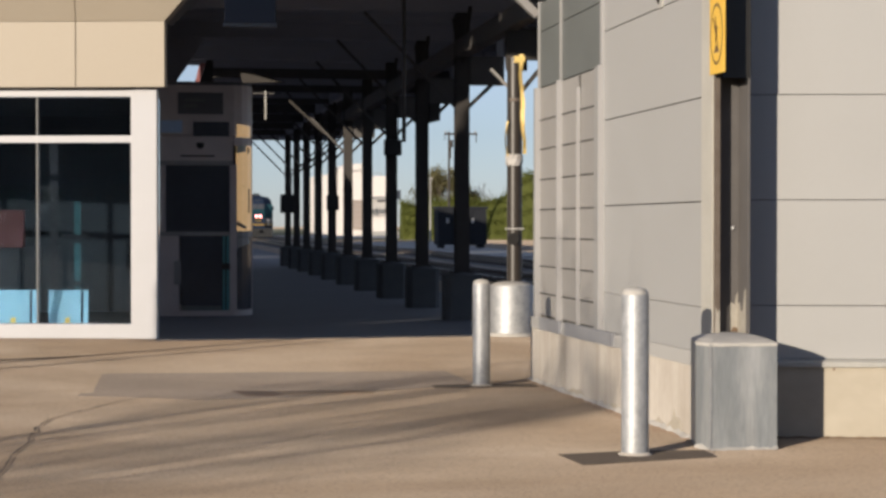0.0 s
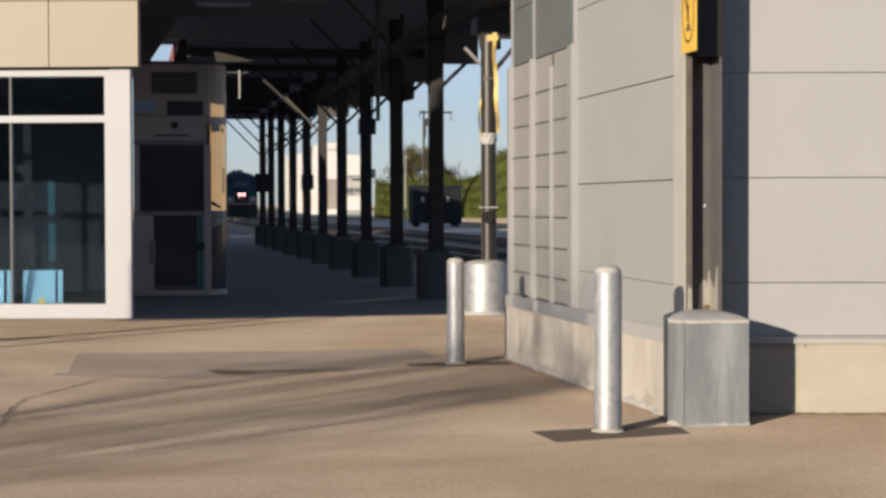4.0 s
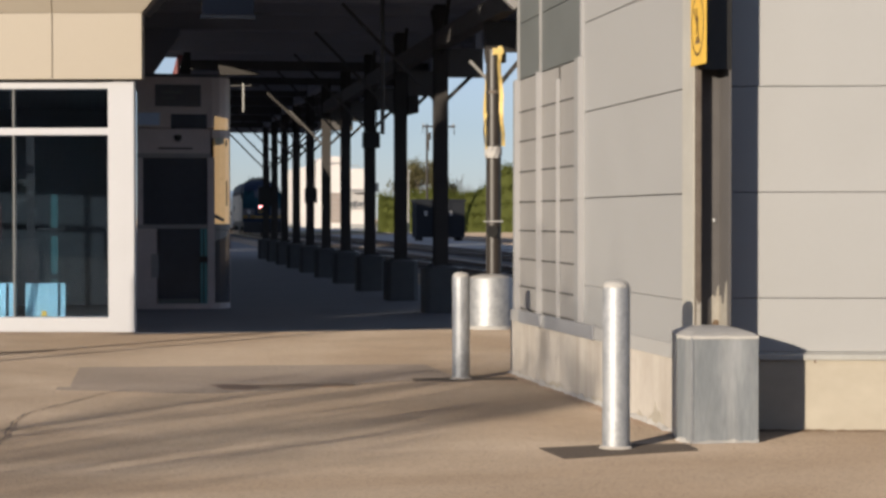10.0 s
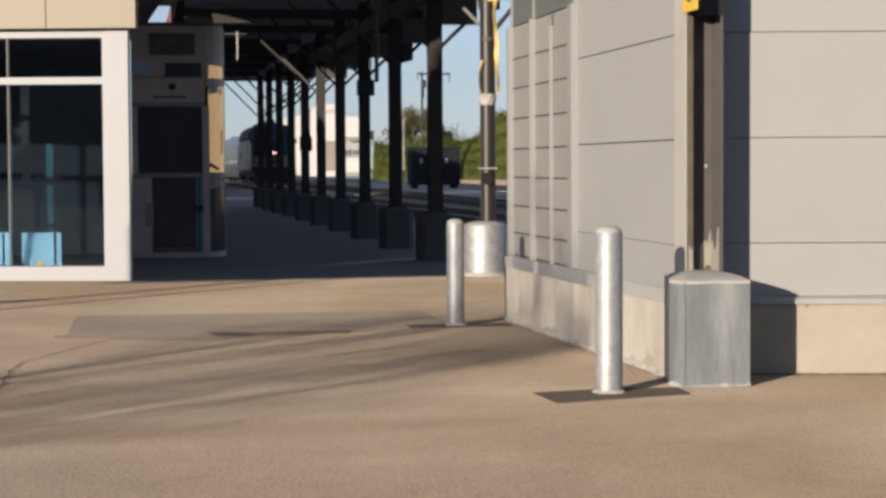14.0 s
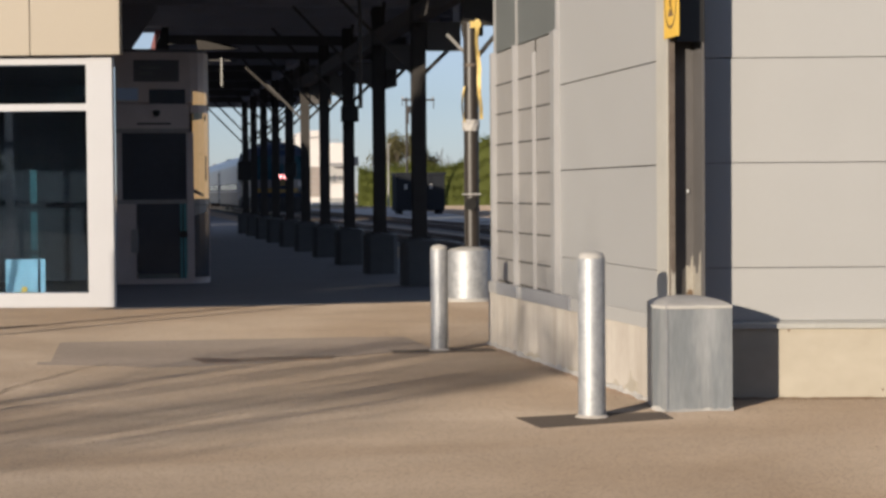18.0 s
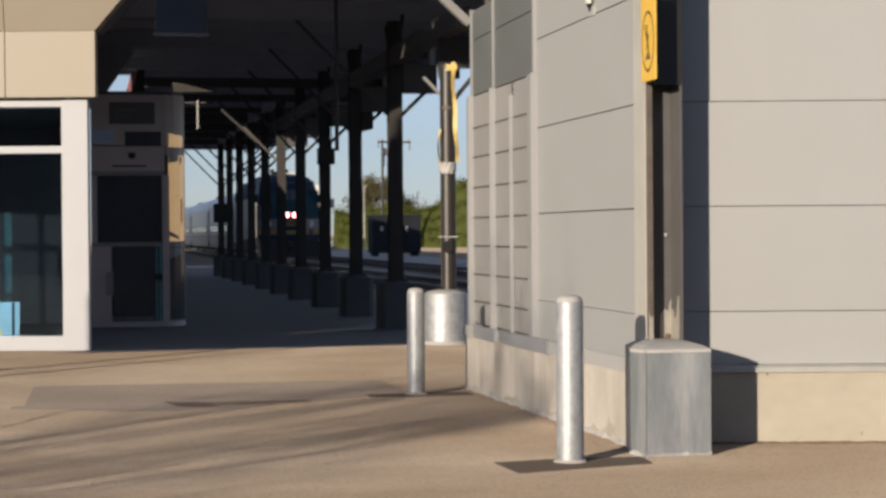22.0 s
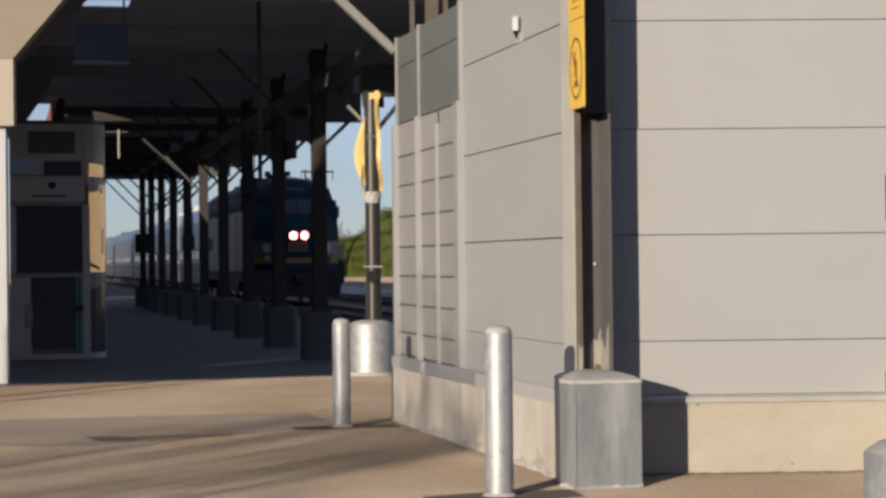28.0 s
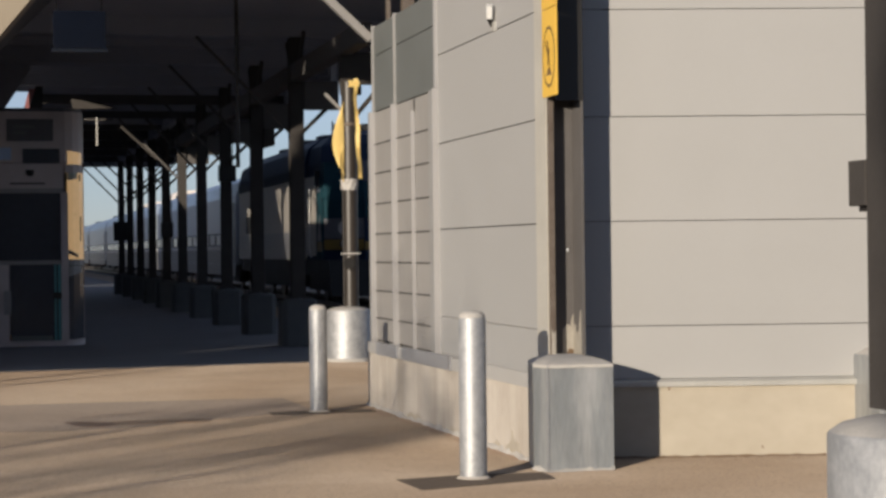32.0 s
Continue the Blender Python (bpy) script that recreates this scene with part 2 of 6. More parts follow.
M = {
    "asphalt": asphalt("asphalt", (0.396, 0.314, 0.238), (0.288, 0.229, 0.173), (0.69, 0.64, 0.59)),
    "asphalt_patch": asphalt("asphalt_patch", (0.245, 0.202, 0.168), (0.195, 0.162, 0.135), (0.85, 0.82, 0.80)),
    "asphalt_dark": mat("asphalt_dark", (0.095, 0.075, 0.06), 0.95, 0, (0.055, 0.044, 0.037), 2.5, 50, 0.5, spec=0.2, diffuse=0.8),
    "crack": mat("crack", (0.10, 0.08, 0.065), 0.95, 0, None, 3, 40, 0.3),
    "sunken": mat("sunken", (0.26, 0.165, 0.11), 0.95, 0, (0.10, 0.075, 0.06), 4, 30, 0.4),
    "rust_strip": mat("rust_strip", (0.30, 0.19, 0.12), 0.95, 0, (0.17, 0.14, 0.10), 5, 30, 0.4, 0.3),
    "damp": mat("damp", (0.44, 0.395, 0.325), 0.95, 0, (0.33, 0.285, 0.225), 8, 40, 0.2, 0.4),
    "plate_grey": mat("plate_grey", (0.31, 0.31, 0.325), 0.5, 0.1, None, 3, 40, 0.04),
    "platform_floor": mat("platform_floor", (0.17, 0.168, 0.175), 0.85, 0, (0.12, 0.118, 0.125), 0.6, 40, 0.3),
    "concrete": drips(mat("concrete", (0.445, 0.41, 0.37), 0.9, 0, (0.335, 0.30, 0.26), 1.3, 24, 0.15, 0.42, (1.5, 1.5, 0.6), diffuse=0.6), 2.6, (0.80, 0.77, 0.74), 0.34, 0.60),
    "concrete_cream": mat("concrete_cream", (0.475, 0.425, 0.345), 0.9, 0, (0.385, 0.335, 0.262), 1.7, 9, 0.12, 0.5, (1, 1, 1.3), diffuse=0.6),
    "concrete_cap": mat("concrete_cap", (0.51, 0.48, 0.44), 0.9, 0, None, 8, 60, 0.4),
    "concrete_far": mat("concrete_far", (0.40, 0.39, 0.37), 0.9, 0, None, 0.4, 8, 0.2),
    "panel": mat("panel", (0.364, 0.355, 0.345), 0.5, 0.0, (0.341, 0.332, 0.320), 1.5, 30, 0.03, 0.6, vary=0.02),
    "dirt_pale": mat("dirt_pale", (0.30, 0.21, 0.14), 0.95, 0, (0.19, 0.13, 0.09), 9, 70, 0.5, 0.5, diffuse=0.8),
    "dirt": mat("dirt", (0.20, 0.13, 0.08), 0.95, 0, (0.10, 0.065, 0.04), 9, 70, 0.6, 0.4, diffuse=0.8),
    "lip": mat("lip", (0.41, 0.395, 0.375), 0.5, 0.0, (0.37, 0.355, 0.335), 2, 30, 0.03),
    "joint": mat("joint", (0.10, 0.095, 0.09), 0.8, 0, None, 5, 30, 0),
    "flashing": mat("flashing", (0.46, 0.445, 0.41), 0.45, 0.1, None, 3, 40, 0.04),
    "ledge": mat("ledge", (0.50, 0.485, 0.455), 0.5, 0, (0.45, 0.435, 0.41), 3, 40, 0.04),
    "trim": mat("trim", (0.55, 0.52, 0.46), 0.45, 0.1, None, 3, 40, 0.04),
    "frame_grey": mat("frame_grey", (0.34, 0.33, 0.32), 0.5, 0.1, None, 3, 40, 0.04),
    "frame_light": mat("frame_light", (0.345, 0.335, 0.332), 0.5, 0.0, (0.31, 0.30, 0.297), 3, 40, 0.04),
    "screen_grey": mat("screen_grey", (0.16, 0.17, 0.165), 0.5, 0.1, None, 1.5, 40, 0.04),
    "cell": mat("cell", (0.345, 0.325, 0.308), 0.55, 0.1, (0.265, 0.25, 0.233), 2.5, 25, 0.06, 0.5, (1, 6, 0.6), vary=0.06),
    "galv": mat("galv", (0.49, 0.485, 0.485), 0.56, 0.5, (0.30, 0.305, 0.31), 12, 45, 0.06, 0.34, (1, 1, 0.7)),
    "galv_plate": drips(mat("galv_plate", (0.47, 0.475, 0.475), 0.5, 0.5, (0.26, 0.27, 0.275), 3.5, 30, 0.05, 0.5, (2.2, 2.2, 0.35)), 5.0, (0.78, 0.80, 0.81), 0.40, 0.56),
    "steel_dark": mat("steel_dark", (0.07, 0.063, 0.058), 0.65, 0.0, (0.046, 0.041, 0.038), 3, 40, 0.08, spec=0.15),
    "peeled": mat("peeled", (0.40, 0.37, 0.32), 0.7, 0.1, (0.28, 0.25, 0.21), 12, 60, 0.1),
    "pipe_dark": mat("pipe_dark", (0.050, 0.040, 0.032), 0.42, 0.1, (0.030, 0.024, 0.020), 4, 40, 0.04, 0.5, (1, 1, 0.3)),
    "steel_web": mat("steel_web", (0.125, 0.115, 0.11), 0.7, 0.0, (0.09, 0.083, 0.08), 4, 40, 0.08, spec=0.3),
    "steel_worn": mat("steel_worn", (0.17, 0.14, 0.115), 0.65, 0.1, (0.085, 0.060, 0.044), 5, 50, 0.1),
    "brace_grey": mat("brace_grey", (0.33, 0.31, 0.29), 0.6, 0.2, None, 4, 40, 0.05),
    "ceiling_dark": mat("ceiling_dark", (0.41, 0.42, 0.475), 0.8, 0, (0.365, 0.375, 0.42), 1, 20, 0.1),
    "white_frame": mat("white_frame", (0.44, 0.432, 0.45), 0.45, 0, (0.395, 0.388, 0.40), 1.2, 30, 0.03),
    "fascia": mat("fascia", (0.38, 0.325, 0.255), 0.6, 0, (0.35, 0.295, 0.23), 1.2, 30, 0.03, vary=0.02),
    "kiosk": mat("kiosk", (0.62, 0.55, 0.54), 0.5, 0.1, None, 2, 30, 0.04),
    "kiosk_dark": mat("kiosk_dark", (0.13, 0.13, 0.145), 0.6, 0.1, None, 2, 30, 0.03),
    "teal": mat("teal", (0.10, 0.34, 0.36), 0.4, 0.1, None, 3, 30, 0.03),
    # blue base stands in for sky mirrored in the clerestory glass
    "sky_pane": mat("sky_pane", (0.50, 0.66, 0.90), 0.25, 0, None, 3, 30, 0.0),
    "corner_piece": mat("corner_piece", (0.52, 0.56, 0.48), 0.5, 0, None, 3, 30, 0.03),
    "teal_shaded": mat("teal_shaded", (0.025, 0.085, 0.092), 0.4, 0.1, None, 3, 30, 0.03),
    "mullion": mat("mullion", (0.09, 0.09, 0.09), 0.5, 0.2, None, 3, 30, 0.03),
    "blue_board": mat("blue_board", (0.27, 0.44, 0.50), 0.6, 0, (0.20, 0.40, 0.49), 2, 30, 0.03),
    # near-black base stands in for the hall's shade behind the glass
    "hall_shade": mat("hall_shade", (0.028, 0.034, 0.040), 0.8, 0, None, 1, 20, 0.05, spec=0.1),
    "red_dull": mat("red_dull", (0.07, 0.014, 0.013), 0.6, 0, None, 3, 30, 0.03),
    "red": mat("red", (0.30, 0.11, 0.11), 0.6, 0, None, 3, 30, 0.03),
    "symbol": mat("symbol", (0.16, 0.09, 0.03), 0.5, 0, None, 4, 30, 0.03),
    "yellow": mat("yellow", (0.78, 0.49, 0.075), 0.5, 0, (0.68, 0.41, 0.06), 4, 30, 0.03),
    "tape": mat("tape", (0.82, 0.59, 0.20), 0.6, 0, None, 6, 30, 0.05),
    "black": mat("black", (0.02, 0.018, 0.016), 0.5, 0, None, 4, 30, 0.03),
    "white": mat("white", (0.78, 0.77, 0.74), 0.45, 0, None, 4, 30, 0.03),
    "foot": mat("foot", (0.125, 0.13, 0.13), 0.9, 0, (0.075, 0.08, 0.08), 2, 30, 0.3),
    "ballast": mat("ballast", (0.17, 0.15, 0.135), 0.95, 0, (0.06, 0.055, 0.05), 3, 14, 0.8, 0.4),
    "rail": mat("rail", (0.16, 0.12, 0.10), 0.4, 0.8, None, 5, 30, 0.05),
    "sleeper": mat("sleeper", (0.10, 0.085, 0.07), 0.9, 0, None, 5, 30, 0.2, vary=0.2),
    "far_white": mat("far_white", (0.70, 0.645, 0.60), 0.8, 0, (0.63, 0.58, 0.54), 0.3, 3, 0.05),
    "far_grey": mat("far_grey", (0.40, 0.38, 0.36), 0.8, 0, None, 0.3, 3, 0.05),
    # brick darkened to quiet its reflection in the hall glass
    "street_brick": mat("street_brick", (0.13, 0.115, 0.105), 0.9, 0, (0.095, 0.085, 0.08), 0.6, 12, 0.2),
    "window_haze": mat("window_haze", (0.20, 0.20, 0.20), 0.3, 0, None, 0.3, 3, 0),
    "far_window": mat("far_window", (0.09, 0.095, 0.10), 0.2, 0, None, 0.3, 3, 0),
    "bin": mat("bin", (0.006, 0.008, 0.013), 0.8, 0.0, None, 1, 15, 0.05),
    "leaf": foliage("leaf", (0.185, 0.205, 0.052), (0.15, 0.168, 0.042)),
    "leaf_dry": foliage("leaf_dry", (0.25, 0.22, 0.11), (0.17, 0.155, 0.075)),
    # darker leaf copy keeps the mirrored tree row dark
    "leaf_shade": foliage("leaf_shade", (0.07, 0.085, 0.03), (0.04, 0.05, 0.02)),
    "bark": mat("bark", (0.13, 0.105, 0.085), 0.9, 0, None, 3, 20, 0.5, 0.5, (1, 1, 0.2)),
    "far_brown": mat("far_brown", (0.36, 0.30, 0.26), 0.8, 0, (0.28, 0.23, 0.20), 0.3, 3, 0.05),
    "far_pale": mat("far_pale", (0.52, 0.49, 0.46), 0.8, 0, None, 0.3, 3, 0.05),
    "far_green": mat("far_green", (0.05, 0.12, 0.08), 0.6, 0, None, 0.3, 3, 0.05),
    "field": mat("field", (0.16, 0.15, 0.07), 0.95, 0, (0.10, 0.11, 0.045), 0.08, 2, 0.3),
    "loco_navy": mat("loco_navy", (0.018, 0.030, 0.058), 0.6, 0, None, 1, 20, 0.03, spec=0.1),
    "loco_teal": mat("loco_teal", (0.015, 0.052, 0.068), 0.6, 0, None, 1, 20, 0.03, spec=0.1),
    "loco_silver": mat("loco_silver", (0.38, 0.35, 0.315), 0.45, 0.2, (0.31, 0.29, 0.265), 1, 20, 0.03),
    "loco_grey": mat("loco_grey", (0.14, 0.14, 0.15), 0.4, 0.3, None, 1, 20, 0.03),
    "loco_yellow": mat("loco_yellow", (0.24, 0.145, 0.025), 0.5, 0, None, 2, 20, 0.03),
    "sign_blue": mat("sign_blue", (0.03, 0.04, 0.065), 0.5, 0, None, 2, 20, 0.03),
    "loco_black": mat("loco_black", (0.015, 0.015, 0.016), 0.6, 0.1, None, 2, 20, 0.1),
    "coach_steel": mat("coach_steel", (0.66, 0.71, 0.78), 0.35, 0.6, (0.55, 0.60, 0.66), 1, 20, 0.04, 0.6, (1, 0.2, 6)),
    "coach_skirt": mat("coach_skirt", (0.26, 0.26, 0.275), 0.4, 0.6, None, 1, 20, 0.04),
    "lamp_on": glow("lamp_on", (1.0, 0.36, 0.36), 3.6),
    # emission added to hold the corner pane bright tan; no known lamp
    "tan_glow": glow("tan_glow", (0.62, 0.395, 0.19), 0.44),
    "glass": glass("glass", (0.37, 0.47, 0.58)),
    "glass_dark": mat("glass_dark", (0.075, 0.08, 0.095), 0.12, 0, None, 1, 10, 0, spec=0.35),
}


# ---- mesh helpers ----
def part(name, bm, material, parent=None, label="", smooth=False):
    """One mesh object under a thing or under a part, in its parent's space."""
    me = bpy.data.meshes.new(name)
    bm.to_mesh(me)
    bm.free()
    me.materials.append(M[material] if isinstance(material, str) else material)
    if smooth:
        for p in me.polygons:
            p.use_smooth = True
        me.set_sharp_from_angle(angle=radians(40))
    ob = new(name, me)
    if parent:
        ob.parent = parent
    if label:
        tagged(ob, label)
    return ob


def thing(name, loc, label, category, group="", kind="", rz=0):
    ob = new(name)
    ob.matrix_basis = pose(*loc, 0, 0, rz)
    return tagged(ob, label, category, group, kind)


def bm_box(*boxes, bevel=0.0):
    """Boxes given as (x0, y0, z0, x1, y1, z1), in one bmesh."""
    bm = bmesh.new()
    for x0, y0, z0, x1, y1, z1 in boxes:
        r = bmesh.ops.create_cube(bm, size=1.0, matrix=Matrix.Translation(((x0 + x1) / 2, (y0 + y1) / 2, (z0 + z1) / 2)) @ Matrix.Diagonal((abs(x1 - x0), abs(y1 - y0), abs(z1 - z0), 1)))
    if bevel:
        bmesh.ops.bevel(bm, geom=bm.edges[:], offset=bevel, segments=2, affect="EDGES", profile=0.6)
    return bm


def bm_beam(*beams):
    """Beams given as (start, end, width, depth): square bars along a line, upright side kept."""
    bm = bmesh.new()
    for a, b, w, d in beams:
        a, b = Vector(a), Vector(b)
        q = (b - a).to_track_quat("Z", "Y").to_matrix().to_4x4()
        bmesh.ops.create_cube(bm, size=1.0, matrix=Matrix.Translation((a + b) / 2) @ q @ Matrix.Diagonal((w, d, (b - a).length, 1)))
    return bm


def bm_lathe(profile, n=32, centre=(0, 0)):
    """A solid of revolution from (radius, height) pairs."""
    bm = bmesh.new()
    rings = []
    for r, z in profile:
        if r < 1e-6:
            rings.append([bm.verts.new((centre[0], centre[1], z))])
        else:
            rings.append([bm.verts.new((centre[0] + r * math.cos(2 * math.pi * k / n), centre[1] + r * math.sin(2 * math.pi * k / n), z)) for k in range(n)])
    for lo, hi in zip(rings, rings[1:]):
        for k in range(n):
            a, b = lo[k % len(lo)], lo[(k + 1) % len(lo)]
            c, d = hi[(k + 1) % len(hi)], hi[k % len(hi)]
            vs = list(dict.fromkeys((a, b, c, d)))
            if len(vs) > 2:
                bm.faces.new(vs)
    for ring, flip in ((rings[0], True), (rings[-1], False)):
        if len(ring) > 2:
            bm.faces.new(ring[::-1] if flip else ring)
    return bm


def bm_prism(outline, axis, lo, hi):
    """An outline of (u, v) pairs drawn out along an axis: x gives (u=y, v=z), y gives (x, z), z gives (x, y)."""
    bm = bmesh.new()
    def place(u, v, w):
        return {"x": (w, u, v), "y": (u, w, v), "z": (u, v, w)}[axis]
    a = [bm.verts.new(place(u, v, lo)) for u, v in outline]
    b = [bm.verts.new(place(u, v, hi)) for u, v in outline]
    n = len(outline)
    bm.faces.new(a), bm.faces.new(b[::-1])
    for k in range(n):
        bm.faces.new((a[k], b[k], b[(k + 1) % n], a[(k + 1) % n]))
    bmesh.ops.recalc_face_normals(bm, faces=bm.faces[:])
    return bm


def bm_pipe(points, r, n=8):
    """A round bar along a polyline."""
    bm = bmesh.new()
    pts = [Vector(p) for p in points]
    rings = []
    for i, p in enumerate(pts):
        d = (pts[min(i + 1, len(pts) - 1)] - pts[max(i - 1, 0)]).normalized()
        m = d.to_track_quat("Z", "Y").to_matrix()
        rings.append([bm.verts.new(p + m @ Vector((r * math.cos(2 * math.pi * k / n), r * math.sin(2 * math.pi * k / n), 0))) for k in range(n)])
    for lo, hi in zip(rings, rings[1:]):
        for k in range(n):
            bm.faces.new((lo[k], lo[(k + 1) % n], hi[(k + 1) % n], hi[k]))
    bm.faces.new(rings[0][::-1]), bm.faces.new(rings[-1])
    return bm


def bm_ragged(a, b, out, wide, tall, step=0.05, seed=1, lift=0.002):
    """An uneven bead of mortar or dirt along a foot: a is the start, b the end, out the way it spreads."""
    rng = random.Random(seed)
    a, b, out = Vector(a), Vector(b), Vector(out).normalized()
    n = max(3, int((b - a).length / step))
    bm = bmesh.new()
    rows = []
    for k in range(n + 1):
        p = a.lerp(b, k / n)
        w, h = rng.uniform(*wide), rng.uniform(*tall)
        rows.append([bm.verts.new(p + out * w + Vector((0, 0, lift))), bm.verts.new(p + out * (w * 0.45 + 0.002) + Vector((0, 0, lift + h * 0.7))), bm.verts.new(p + out * 0.002 + Vector((0, 0, lift + h)))])
    for lo, hi in zip(rows, rows[1:]):
        for k in (0, 1):
            bm.faces.new((lo[k], lo[k + 1], hi[k + 1], hi[k]))
    return bm


# ---- ground ----
def build_ground():
    bm = bmesh.new()
    xs = [-900, -200, -60, -20, -8, 0, 6.55, 40, 120, 400, 1200]
    ys = [-300, -60, -20, 0, 10, 20, 25.7, 40, 80, 160, 400, 1000, 3500]
    g = [[bm.verts.new((x, y, 0)) for x in xs] for y in ys]
    for r0, r1 in zip(g, g[1:]):
        for k in range(len(xs) - 1):
            bm.faces.new((r0[k], r0[k + 1], r1[k + 1], r1[k]))
    ground = tagged(part("ground", bm, "asphalt"), "worn tan asphalt forecourt running level to the horizon", "ground", kind="structure")
    # repair patches and cracks, a few millimetres proud
    bm = bm_prism([(-0.66, 17.20), (-0.74, 17.24), (-0.73, 17.5), (-0.62, 17.52), (-0.60, 19.77), (0.9, 19.72), (3.0, 19.6), (3.05, 17.95), (2.0, 17.3), (1.25, 16.85), (0.7, 16.68), (0.25, 16.72), (-0.1, 16.95)], "z", 0.0, 0.004)
    part("asphalt_patch", bm, "asphalt_patch", ground, "darker grey asphalt repair patch")
    bm = bm_prism([(0.66, 17.50), (0.76, 16.98), (0.98, 16.88), (1.12, 17.0), (1.06, 17.36), (0.9, 17.46)], "z", 0.0, 0.007)
    part("sunken_repair", bm, "sunken", ground, "dark brown sunken strip in the asphalt")
    part("sunken_repair", bm_prism([(1.08, 17.36), (1.14, 17.02), (1.5, 17.08), (1.95, 17.12), (1.99, 17.38), (1.4, 17.44)], "z", 0.0, 0.007), "rust_strip", ground, "brown and olive filled strip in the asphalt")
    for pts, w in (([(-1.1, 10.2), (-0.99, 11.5), (-1.0, 12.6), (-0.93, 13.6), (-0.95, 14.4), (-0.88, 15.1), (-0.62, 15.9), (-0.33, 16.7), (-0.05, 17.22)], 0.007),
                   ([(0.55, 13.0), (0.85, 13.06), (1.05, 13.05)], 0.02)):
        bm = bmesh.new()
        rng = random.Random(5)
        left, right = [], []
        fine = []
        for (xa, ya), (xb, yb) in zip(pts, pts[1:]):
            for k in range(5):
                fine.append((xa + (xb - xa) * k / 5 + rng.uniform(-0.015, 0.015), ya + (yb - ya) * k / 5))
        for x, y in fine:
            ww = w * rng.uniform(0.4, 1.5)
            left.append(bm.verts.new((x - ww, y, 0.0065)))
            right.append(bm.verts.new((x + ww, y, 0.0065)))
        for k in range(len(left) - 1):
            bm.faces.new((left[k], right[k], right[k + 1], left[k + 1]))
        part("crack", bm, "crack", ground, "dark open crack in the asphalt")
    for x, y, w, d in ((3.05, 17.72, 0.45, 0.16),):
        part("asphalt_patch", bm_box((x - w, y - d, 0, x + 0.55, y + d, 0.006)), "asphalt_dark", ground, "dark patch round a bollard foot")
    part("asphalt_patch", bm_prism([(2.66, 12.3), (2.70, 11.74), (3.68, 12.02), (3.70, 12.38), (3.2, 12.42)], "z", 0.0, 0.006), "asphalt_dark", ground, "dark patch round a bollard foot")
    part("asphalt_patch", bm_prism([(-2.8, 21.25), (-0.97, 22.36), (-0.93, 22.46), (-2.8, 21.62)], "z", 0.0, 0.005), "asphalt_dark", ground, "narrow dark brown strip on the asphalt")
    # platform floor under the canopy: dark base and slanted front edge draw the shade
    tagged(part("platform_floor", bm_prism([(-0.05, 25.36), (3.9, 25.76), (6.5, 25.9), (6.5, 330), (-0.05, 330)], "z", -0.05, 0.008), "platform_floor"), "smooth platform paving under the canopy, base darkened for its shade", "pavement", kind="structure")


